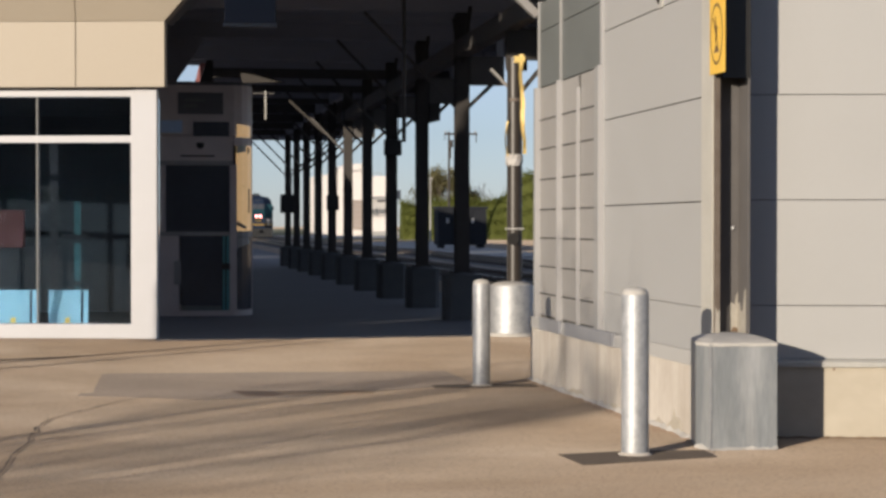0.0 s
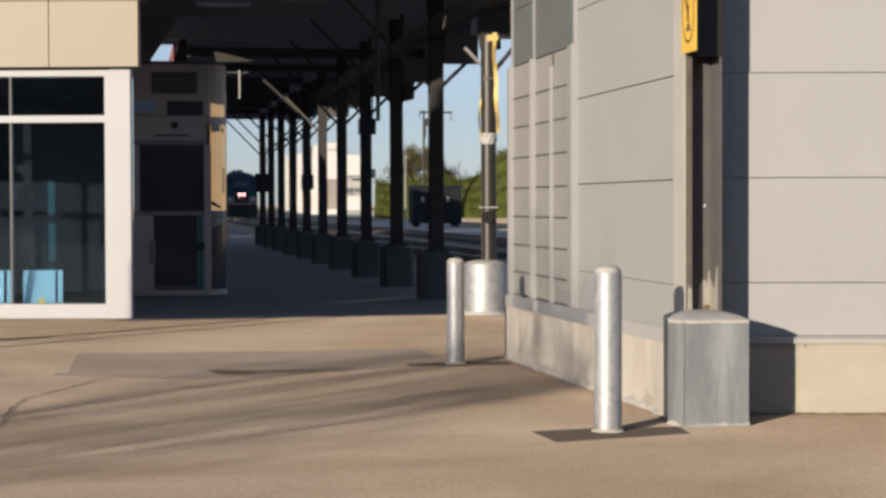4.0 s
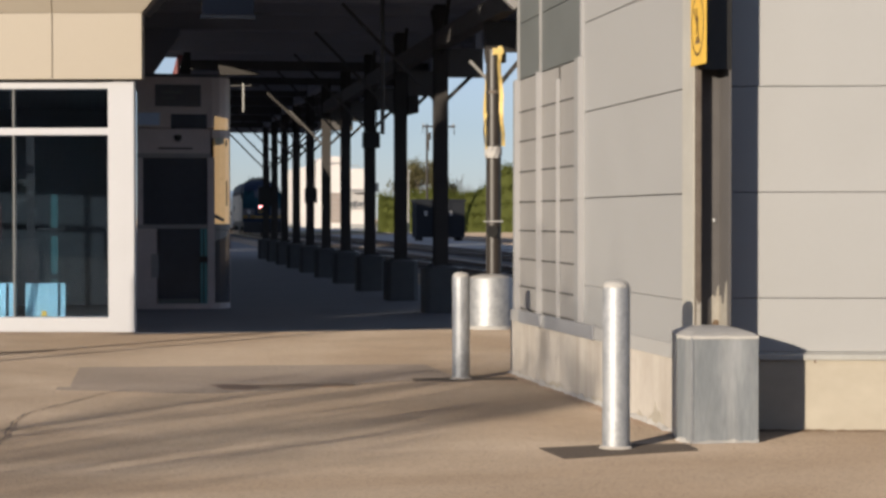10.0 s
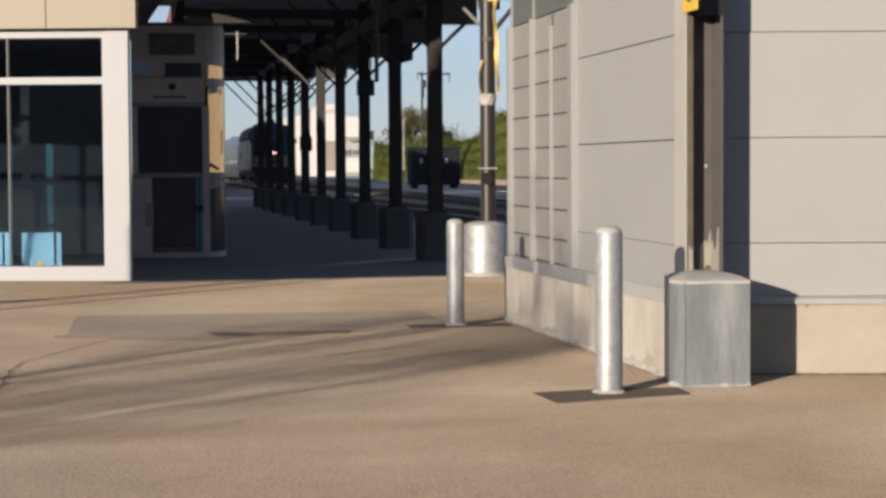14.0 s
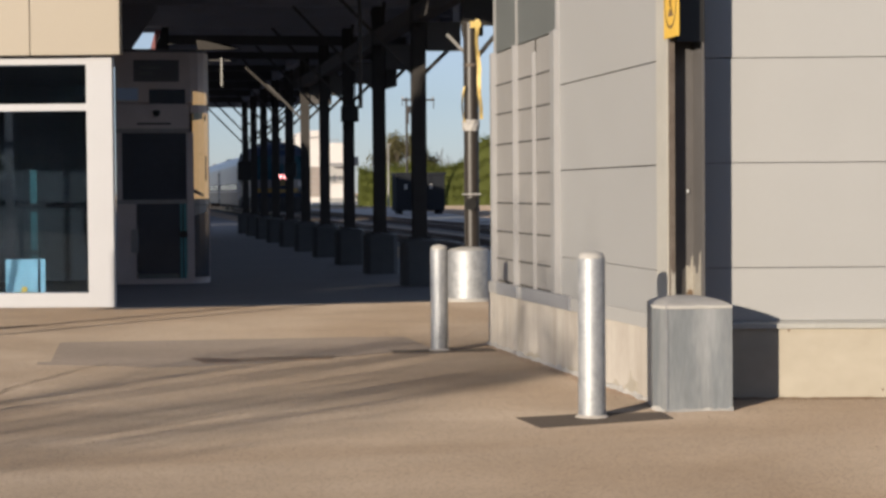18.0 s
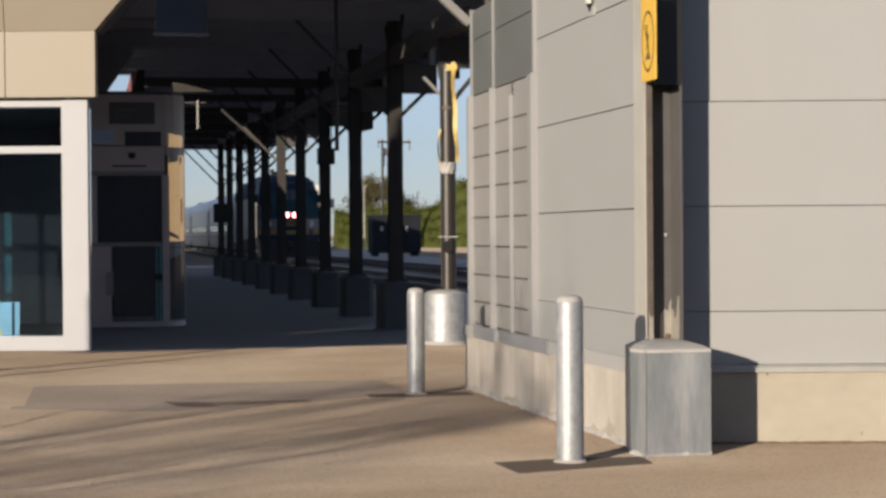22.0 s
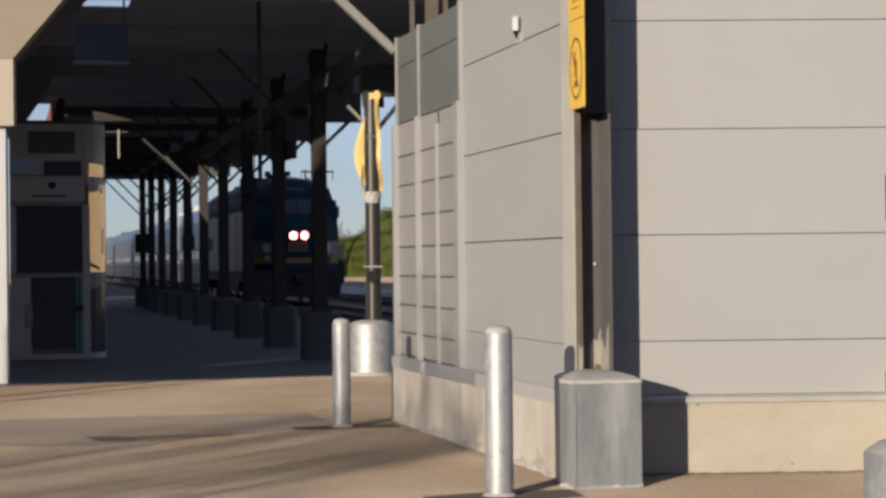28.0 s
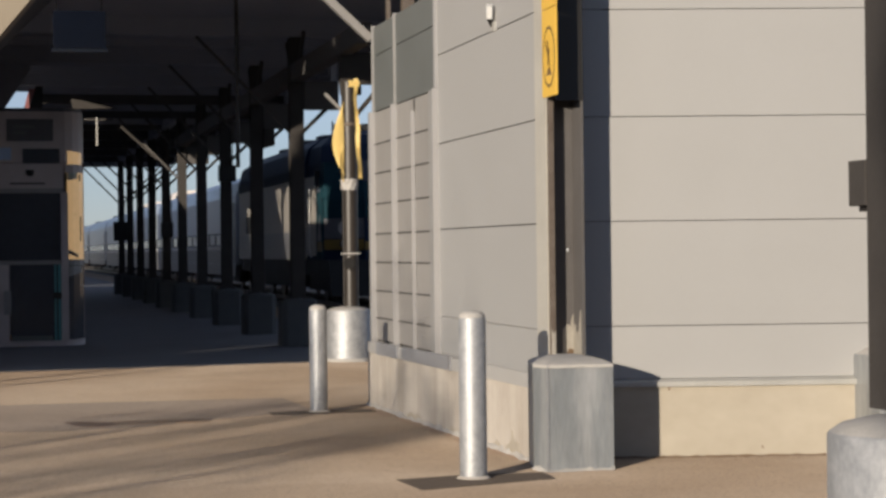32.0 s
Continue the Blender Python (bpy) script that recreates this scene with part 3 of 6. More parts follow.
# ---- the grey panelled building ----
def build_grey_building():
    west = tagged(new("wall_west"), "grey metal-panelled side wall on a stained concrete plinth", "wall", kind="structure")
    X = 3.93
    def foot(y):
        return 3.685 + 0.0245 * (18.36 - y)
    def lean(bm):
        # the plinth runs out of line with the panels above it
        for v in bm.verts:
            if v.co.x < 3.9:
                v.co.x += foot(v.co.y) - 3.69
        return bm
    part("plinth", lean(bm_box((3.69, 12.97, -0.05, 4.10, 18.36, 0.538))), "concrete", west, "stained cast concrete plinth")
    part("dirt_line", bm_ragged((foot(12.97), 12.97, 0), (foot(18.3), 18.3, 0), (-1, 0, 0), (0.05, 0.15), (0.002, 0.008), 0.09, 45, 0.001), "dirt_pale", west, "thin brown dirt along the foot of the wall")
    rng = random.Random(19)
    for y0, w, h in ((13.30, 0.36, 0.17), (13.78, 0.24, 0.09), (14.9, 0.5, 0.06), (16.2, 0.6, 0.07)):
        n = 9
        top = [(y0 + w * q / n, h * (0.35 + 0.65 * rng.random()) * math.sin(math.pi * (0.12 + 0.76 * q / n))) for q in range(n + 1)]
        part("damp_stain", lean(bm_prism([(y0, 0.015)] + [(y, 0.02 + z) for y, z in top] + [(y0 + w, 0.015)], "x", 3.6872, 3.692)), "damp", west, "faint damp stain")
    part("backing", bm_box((3.97, 13.22, 0.5, 4.12, 19.34, 3.87)), "joint", west)
    part("mortar_bead", bm_ragged((foot(12.97), 12.97, 0), (foot(18.34), 18.34, 0), (-1, 0, 0), (0.012, 0.05), (0.012, 0.05), 0.07, 8), "concrete_cap", west, "pale crumbling mortar line")
    part("flashing", lean(bm_prism([(3.668, 0.539), (3.676, 0.645), (3.69, 0.645), (3.69, 0.539)], "y", 12.975, 18.36)), "lip", west, "grey folded metal flashing")
    part("ledge", lean(bm_prism([(3.692, 0.539), (3.692, 0.595), (3.927, 0.600), (3.96, 0.600), (3.96, 0.539)], "y", 12.975, 18.36)), "ledge", west, "pale sloping ledge")
    part("wall_foot_strip", bm_box((3.93, 18.36, -0.05, 4.1, 19.34, 0.60)), "concrete", west)
    zs = [0.60, 0.952, 1.728, 2.493, 3.285, 3.875]
    for z0, z1 in zip(zs, zs[1:]):
        lo, hi = (0.002 if z0 < 1.5 else 0.0045), (0.002 if z1 < 1.5 else 0.0045)
        part("panel", bm_box((X, 13.16, z0 + lo, 4.0, 16.28, z1 - hi), bevel=0.003), "panel", west)
    part("end_trim", bm_box((X - 0.022, 12.885, 0.58, X - 0.002, 13.156, 3.89), (X - 0.002, 13.05, 0.58, 3.99, 13.156, 3.89)), "trim", west, "pale corner trim")
    # framed screen at the far end
    fr = thing("wall_screen", (0, 0, 0), "grey steel-framed screen of tall cells in the side wall", "screen", kind="structure")
    for y0, y1 in ((16.22, 16.57), (17.98, 18.19), (19.05, 19.33)):
        part("frame_post", bm_box((X - 0.03, y0 + 0.09, 0.60, 4.0, y1 - 0.03, 2.99), bevel=0.006), "frame_grey", fr)
        part("frame_flange", bm_box((X - 0.052, y0 + 0.05, 0.58, X + 0.01, y0 + 0.09, 2.99)), "frame_light", fr)
        part("upper_post", bm_box((X - 0.02, y0 + 0.05, 2.992, 4.0, y0 + (0.13 if y0 < 17 else 0.085), 3.89), bevel=0.003), "frame_light" if y0 < 17 else "frame_grey", fr)
    part("mullion", bm_box((X - 0.04, 17.20, 0.60, X - 0.004, 17.225, 2.86)), "frame_light", fr)
    bars = [0.617, 0.848, 1.13, 1.424, 1.718, 2.03, 2.346, 2.65, 2.99]
    for ya, yb in ((16.57, 17.20), (17.225, 17.98), (18.19, 19.05)):
        for z0, z1 in zip(bars, bars[1:]):
            part("cell_panel", bm_box((X, ya - 0.02, z0 + 0.008, 3.98, yb + 0.06, z1 - 0.008), bevel=0.004), "cell", fr)
    for z in bars[1:-1]:
        part("rail", bm_box((X - 0.008, 16.56, z - 0.007, X + 0.02, 18.0, z + 0.007)), "joint", fr)
        part("rail", bm_box((X - 0.008, 18.19, z - 0.007, X + 0.02, 19.08, z + 0.007)), "joint", fr)
    for ya, yb in ((16.36, 18.025), (18.07, 19.095)):
        part("top_panel", bm_box((X, ya, 2.994, 3.99, yb, 3.565), bevel=0.003), "screen_grey", fr, "darker grey upper panel")
        part("top_panel", bm_box((X, ya, 3.573, 3.99, yb, 3.87), bevel=0.003), "screen_grey", fr, "darker grey upper panel")
    for ya, yb in ((15.15, 16.82), (17.02, 17.86)):
        part("foot_plate", lean(bm_box((3.655, ya, 0.536, 3.69, yb, 0.656), bevel=0.003)), "plate_grey", fr, "grey foot plate")

    south = thing("wall_south", (3.95, 13.2, 0), "grey metal-panelled front wall with thin dark joints on a concrete plinth", "wall", kind="structure", rz=-11.31)
    L = 7.5
    part("plinth", bm_box((-0.02, -0.02, -0.05, L, 0.25, 0.52)), "concrete_cream", south, "cream stained concrete plinth")
    part("backing", bm_box((0.0, 0.05, 0.5, L, 0.25, 4.05)), "joint", south)
    rng = random.Random(12)
    for x, z in ((1.62, 0.06), (0.93, 0.50)):
        w = rng.uniform(0.005, 0.012)
        part("chip", bm_prism([(x, z), (x + w, z - 0.008), (x + w * 1.6, z + 0.004), (x + w, z + 0.014), (x + 0.2 * w, z + 0.016)], "y", -0.0235, -0.018), "sunken", south, "small brown chip in the plinth")
    bm = bm_prism([(-0.05, 0.52), (-0.05, 0.555), (-0.005, 0.575), (0.06, 0.575), (0.06, 0.52)], "x", -0.03, L)
    part("flashing", bm, "flashing", south, "pale folded metal flashing")
    zs = [0.575, 0.967, 1.74, 2.51, 3.30, 4.05]
    for z0, z1 in zip(zs, zs[1:]):
        part("panel", bm_box((-0.02, -0.005, z0 + 0.0027, 3.2, 0.06, z1 - 0.0027), bevel=0.003), "panel", south)
        part("panel", bm_box((3.21, -0.005, z0 + 0.0027, L, 0.06, z1 - 0.0027), bevel=0.003), "panel", south)
    part("dirt_line", bm_ragged((0.28, -0.02, 0), (L, -0.02, 0), (0, -1, 0), (0.02, 0.10), (0.003, 0.012), 0.05, 44), "dirt", south, "brown dirt gathered along the foot of the wall")
    # closing walls and roof, out of sight
    tagged(part("wall_north", bm_box((4.12, 19.14, 0, 11.2, 19.34, 3.87)), "panel"), "grey rear wall of the panelled building", "wall", kind="structure")
    tagged(part("wall_east", bm_box((11.2, 11.7, 0, 11.4, 19.34, 3.87)), "panel"), "grey side wall of the panelled building", "wall", kind="structure")
    tagged(part("roof", bm_prism([(4.12, 13.35), (11.2, 11.95), (11.2, 19.14), (4.12, 19.14)], "z", 3.70, 3.84), "screen_grey"), "flat grey roof of the panelled building", "roof", kind="structure")


# ---- the glazed building ----
def build_glazed_building():
    b = thing("wall_glazed", (0, 25.8, 0), "white-framed shopfront glazing under a tan panelled fascia", "wall", kind="structure", rz=-11.31)
    W = 9.0  # runs to local x = -W
    part("end_post", bm_box((-0.40, 0.0, 0.0, -0.04, 0.14, 3.42), bevel=0.01), "white_frame", b, "wide white metal end post")
    part("sill", bm_box((-W, 0.02, 0.0, -0.40, 0.30, 0.20), bevel=0.01), "white_frame", b)
    part("head", bm_box((-W, 0.02, 3.32, -0.40, 0.30, 3.42), bevel=0.008), "white_frame", b)
    part("transom", bm_box((-W, 0.03, 2.69, -0.40, 0.16, 2.79), bevel=0.008), "white_frame", b)
    for k in range(5):
        x = -1.71 - 1.55 * k
        part("mullion", bm_box((x - 0.013, 0.05, 0.20, x + 0.013, 0.16, 3.32)), "mullion", b)
    xs = [-0.40] + [-1.71 - 1.55 * k for k in range(5)]
    for xa, xb in zip(xs, xs[1:]):
        for z0, z1 in ((0.20, 2.69), (2.79, 3.32)):
            p = part("pane", bm_box((xb + 0.015, 0.10, z0, xa - 0.015, 0.112, z1)), "glass", b)
            p.visible_shadow = False
    # fascia panels
    xf = [0.105, -1.12, -2.37, -3.62, -4.87, -6.12, -7.37, -8.6]
    for xa, xb in zip(xf, xf[1:]):
        part("fascia_panel", bm_box((xb + 0.006, -0.16, 3.44, xa - 0.006, 0.04, 4.33), bevel=0.004), "fascia", b)
    # flared cornice: leans out over the fascia on the front and round the corner
    A, B, F = 1.95, 1.87, 1.2
    for xa, xb in zip(xf, xf[1:]):
        ra, rb = (A if xa > 0 else 0.1 * A), 0.1 * A
        bm = bmesh.new()
        v = [bm.verts.new(p) for p in ((xb + 0.006, -0.16, 4.335), (xa - 0.006, -0.16, 4.335), (xa - 0.006 + ra, -0.16 - F, 4.335 + B), (xb + 0.006 + rb, -0.16 - F, 4.335 + B),
                                       (xb + 0.006, 0.1, 4.335), (xa - 0.006, 0.1, 4.335), (xa - 0.006 + ra, 0.1 - F, 4.335 + B), (xb + 0.006 + rb, 0.1 - F, 4.335 + B))]
        for f in ((0, 1, 2, 3), (7, 6, 5, 4), (0, 4, 5, 1), (2, 6, 7, 3), (1, 5, 6, 2), (3, 7, 4, 0)):
            bm.faces.new([v[k] for k in f])
        bmesh.ops.recalc_face_normals(bm, faces=bm.faces[:])
        part("cornice_panel", bm, "fascia", b)
    bm = bmesh.new()
    v = [bm.verts.new(p) for p in ((0.08, -0.15, 4.335), (0.08, 0.5, 4.335), (0.08 + A, 0.5, 4.335 + B), (0.08 + A, -0.15 - F, 4.335 + B),
                                   (-0.15, 0.2, 4.4), (-0.15, 0.5, 4.4), (-0.15 + A, 0.5, 4.6 + B), (-0.15 + A, 0.2 - F, 4.6 + B))]
    for f in ((0, 1, 2, 3), (7, 6, 5, 4), (0, 4, 5, 1), (2, 6, 7, 3), (1, 5, 6, 2), (3, 7, 4, 0)):
        bm.faces.new([v[k] for k in f])
    bmesh.ops.recalc_face_normals(bm, faces=bm.faces[:])
    # added return; its dark paint stands in for shade
    part("cornice_return", bm, "kiosk_dark", b, "cornice return painted dark as its shaded side")
    part("roof_slab", bm_box((-9, -0.1, 4.34, 0.0, 0.3, 4.7)), "fascia", b)
    # side wall, back wall, floor and ceiling of the hall
    # unseen far end runs past the hall, sloped to pass sun
    tagged(part("wall_hall_side", bm_prism([(25.96, 0), (41, 0), (41, 3.66), (39.2, 4.35), (25.96, 4.35)], "x", -0.32, -0.03), "kiosk"), "dark side wall of the glazed hall", "wall", kind="structure")
    # unseen wall added to shade the train; its notches let sun patches through
    tagged(part("wall_sun_mask", bm_prism([(41, 0), (171.5, 0), (171.5, 7.6), (89, 7.6), (89, 0.6), (84.5, 0.6), (84.5, 7.6), (51.5, 7.6), (51.5, 6.0), (49.8, 3.5), (49.6, 7.6), (46.8, 7.6), (42.2, 3.2), (41, 3.66)], "x", -0.6, -0.32), "kiosk"), "unseen notched wall added to shade the train and pass sun patches", "wall", kind="structure")
    tagged(part("wall_hall_back", bm_box((-9.3, 33.0, 0, -0.33, 33.2, 4.9)), "hall_shade"), "back wall inside the hall, near black for the dim room", "wall", kind="structure")
    tagged(part("wall_hall_west", bm_box((-9.3, 27.9, 0, -9.1, 33.0, 4.9)), "hall_shade"), "end wall inside the hall, near black for the dim room", "wall", kind="structure")
    tagged(part("hall_floor", bm_prism([(-9.1, 28.0), (-0.33, 26.2), (-0.33, 33), (-9.1, 33)], "z", 0.0, 0.05), "hall_shade"), "floor inside the hall, near black for the dim room", "floor", kind="structure")
    tagged(part("hall_ceiling", bm_prism([(-9.1, 28.0), (-0.33, 26.2), (-0.33, 33), (-9.1, 33)], "z", 3.45, 3.6), "hall_shade"), "ceiling inside the hall, near black for the dim room", "ceiling", kind="structure")
    # blue boards leaning behind the glass
    for x0, x1, y, lab in ((-2.32, -1.70, 26.55, "pale blue board leaning behind the glass"), (-1.53, -0.99, 26.40, "pale blue board with a yellow mark leaning behind the glass")):
        t = thing("blue_board", (0, y, 0.05), lab, "board", "boards in the window")
        part("sheet", bm_prism([(0, 0.0), (0.03, 0.0), (0.15, 0.60), (0.12, 0.60)], "x", x0, x1), "blue_board", t)
        part("edge_strip", bm_prism([(-0.004, 0.02), (0.0, 0.02), (0.116, 0.59), (0.112, 0.59)], "x", x1 - 0.10, x1 - 0.07), "bin", t)
        part("mark", bm_prism([(0.008, 0.10), (0.012, 0.10), (0.036, 0.22), (0.032, 0.22)], "x", (x0 + x1) / 2 - 0.05, (x0 + x1) / 2 + 0.02), "yellow", t)
    # inner door frames that show through the panes, colours darkened for the hall's shade
    t = thing("inner_door", (-1.18, 28.2, 0.05), "glazed inner door frame standing in the hall, teal dimmed", "door")
    for z0, z1 in ((0.0, 0.6), (0.68, 1.24), (1.37, 1.86)):
        part("stile", bm_box((-0.075, 0, z0, 0.015, 0.06, z1)), "teal_shaded", t)
    part("push_rail", bm_box((-0.26, -0.03, 1.335, 0.14, 0.0, 1.365)), "bin", t)
    part("inner_post", bm_box((-0.45, 0.3, 0.0, -0.33, 0.36, 2.9)), "bin", t)
    # cabinet red likewise darkened to sit in the dim hall
    t = thing("red_cabinet", (-2.35, 30.5, 0.05), "dull red cabinet at the back of the hall", "cabinet")
    part("body", bm_box((-0.25, 0, 1.15, 0.2, 0.3, 1.75), bevel=0.01), "red_dull", t)
    part("stand", bm_box((-0.2, 0.02, 0.0, 0.15, 0.28, 1.15)), "hall_shade", t)


# ---- the kiosk entrance under the canopy ----
def build_kiosk():
    k = thing("entrance_kiosk", (0, 32.1, 0), "dark brown entrance kiosk with a glazed door and rounded corner", "kiosk")
    # body: rounded towards the platform
    prof = [(0.0, 0.05), (1.27, 0.05), (1.40, 0.10), (1.50, 0.20), (1.57, 0.36), (1.60, 0.6), (1.60, 4.0), (0.0, 4.0)]
    part("parapet", bm_prism(prof, "z", 3.10, 3.96), "kiosk", k, "brown metal parapet")
    part("roof", bm_prism([(x * 0.99, y + 0.04) for x, y in prof], "z", 3.96, 4.02), "kiosk_dark", k)
    part("plinth", bm_prism(prof, "z", 0.0, 0.10), "kiosk", k)
    part("back", bm_box((0.0, 2.6, 0.1, 1.5, 2.7, 3.1)), "kiosk_dark", k)
    part("side_panel", bm_box((1.52, 0.6, 0.10, 1.60, 4.0, 3.1)), "kiosk", k)
    part("sign_board", bm_box((0.31, 0.012, 3.46, 1.08, 0.05, 3.83), bevel=0.006), "kiosk_dark", k, "dark sign board with faint lettering")
    for i, (w, z) in enumerate(((0.34, 3.70), (0.22, 3.60))):
        part("sign_bar", bm_box((0.42, 0.006, z - 0.018, 0.42 + w, 0.012, z + 0.018)), "screen_grey", k)
    part("clerestory", bm_box((0.02, 0.03, 3.14, 0.385, 0.06, 3.35)), "sky_pane", k, "clerestory pane painted pale blue for the sky in it")
    part("clerestory", bm_box((0.57, 0.02, 3.08, 1.18, 0.045, 3.33)), "glass_dark", k)
    part("header", bm_box((0.0, 0.03, 2.60, 1.24, 0.20, 3.08)), "kiosk", k)
    part("soffit_band", bm_box((0.0, 0.0, 2.585, 1.24, 0.03, 2.66)), "frame_grey", k)
    part("camera_dome", bm_lathe([(0.0, 2.86), (0.05, 2.88), (0.065, 2.93), (0.065, 2.97), (0.0, 2.97)], 16, (0.69, 0.0)), "black", k, "small dark camera on the header")
    part("slot", bm_box((0.36, 0.018, 2.73, 0.93, 0.03, 2.76)), "black", k)
    for x0, x1 in ((0.0, 0.10), (1.19, 1.31)):
        part("jamb", bm_box((x0, 0.03, 0.10, x1, 0.16, 2.60)), "kiosk", k)
    part("pane", bm_box((0.10, 0.08, 1.44, 1.19, 0.09, 2.58)), "glass_dark", k)
    part("transom", bm_box((0.0, 0.02, 1.38, 1.20, 0.14, 1.45)), "frame_grey", k)
    d = part("door", bm_box((0.36, 0.06, 0.10, 1.18, 0.075, 1.38)), "glass_dark", k, "dark glass door leaf")
    for x0, x1 in ((1.072, 1.106), (1.136, 1.178)):
        part("stile", bm_box((x0, 0.03, 0.10, x1, 0.06, 1.38)), "teal", d)
    part("handle", bm_box((1.045, -0.02, 0.80, 1.19, 0.03, 0.91), bevel=0.01), "black", d)
    part("kick_rail", bm_box((0.36, 0.03, 0.10, 1.04, 0.06, 0.18)), "screen_grey", d)
    part("side_light", bm_box((0.10, 0.05, 0.10, 0.33, 0.07, 1.38)), "kiosk", k)
    part("letter_box", bm_box((0.24, 0.0, 0.55, 0.36, 0.06, 0.95), bevel=0.01), "frame_grey", k)
    # rounded corner cladding: tan above, dark below
    bend = [(1.27, 0.04), (1.31, 0.055), (1.40, 0.09), (1.50, 0.19), (1.575, 0.35)]
    def on_bend(x):
        for (xa, ya), (xb, yb) in zip(bend, bend[1:]):
            if x <= xb:
                return ya + (yb - ya) * (x - xa) / (xb - xa)
        return bend[-1][1]
    def bm_corner(x0, x1, low, high, out=0.004, deep=0.03):
        """A strip round the corner from x0 to x1; low and high give its z at both ends."""
        bm = bmesh.new()
        xs = [x0] + [x for x, _ in bend if x0 < x < x1] + [x1]
        ring = []
        for x in xs:
            f = (x - x0) / (x1 - x0)
            y, za, zb = on_bend(x), low[0] + (low[1] - low[0]) * f, high[0] + (high[1] - high[0]) * f
            ring.append([bm.verts.new(p) for p in ((x + out * 0.6, y - out, za), (x - deep * 0.6, y + deep, za), (x - deep * 0.6, y + deep, zb), (x + out * 0.6, y - out, zb))])
        for a, b in zip(ring, ring[1:]):
            for n in range(4):
                bm.faces.new((a[n], a[(n + 1) % 4], b[(n + 1) % 4], b[n]))
        bm.faces.new(ring[0][::-1]), bm.faces.new(ring[-1])
        bmesh.ops.recalc_face_normals(bm, faces=bm.faces[:])
        return bm
    part("corner_panel", bm_corner(1.315, 1.575, (1.46, 1.46), (2.93, 2.93), 0), "tan_glow", k, "corner pane given a warm tan glow")
    part("corner_panel", bm_corner(1.315, 1.555, (3.07, 3.07), (3.30, 3.27), 0), "tan_glow", k, "corner pane given a warm tan glow")
    part("corner_band", bm_corner(1.27, 1.575, (2.93, 2.93), (3.07, 3.07), 0), "kiosk", k)
    part("corner_piece", bm_corner(1.315, 1.47, (2.80, 2.83), (2.93, 2.93)), "corner_piece", k, "grey-green plate behind the corner pane")
    part("corner_slit", bm_corner(1.515, 1.535, (1.77, 1.77), (2.19, 2.19)), "red_dull", k, "dark brown pull handle")
    part("corner_latch", bm_corner(1.50, 1.53, (2.78, 2.82), (2.90, 2.90)), "black", k)
    part("corner_flap", bm_corner(1.315, 1.475, (1.56, 1.49), (1.63, 1.54)), "kiosk_dark", k, "dark slanted flap at the foot of the pane")
    part("corner_glass", bm_corner(1.315, 1.575, (0.12, 0.12), (1.36, 1.36), 0), "glass_dark", k)
    # grey piece stands in for the faded reflection below the rail
    part("corner_piece", bm_corner(1.315, 1.53, (1.17, 1.24), (1.352, 1.352)), "frame_grey", k)
    part("corner_rail", bm_corner(1.27, 1.575, (1.36, 1.36), (1.455, 1.455), 0.006), "frame_grey", k)


# ---- the long platform canopy ----
ROW_X = 4.92
ROW_Y = [25.8, 30.3, 35.0, 39.7, 44.4, 49.0, 53.6, 58.3, 63.0, 67.6, 72.2]


EAVE_X = 7.0


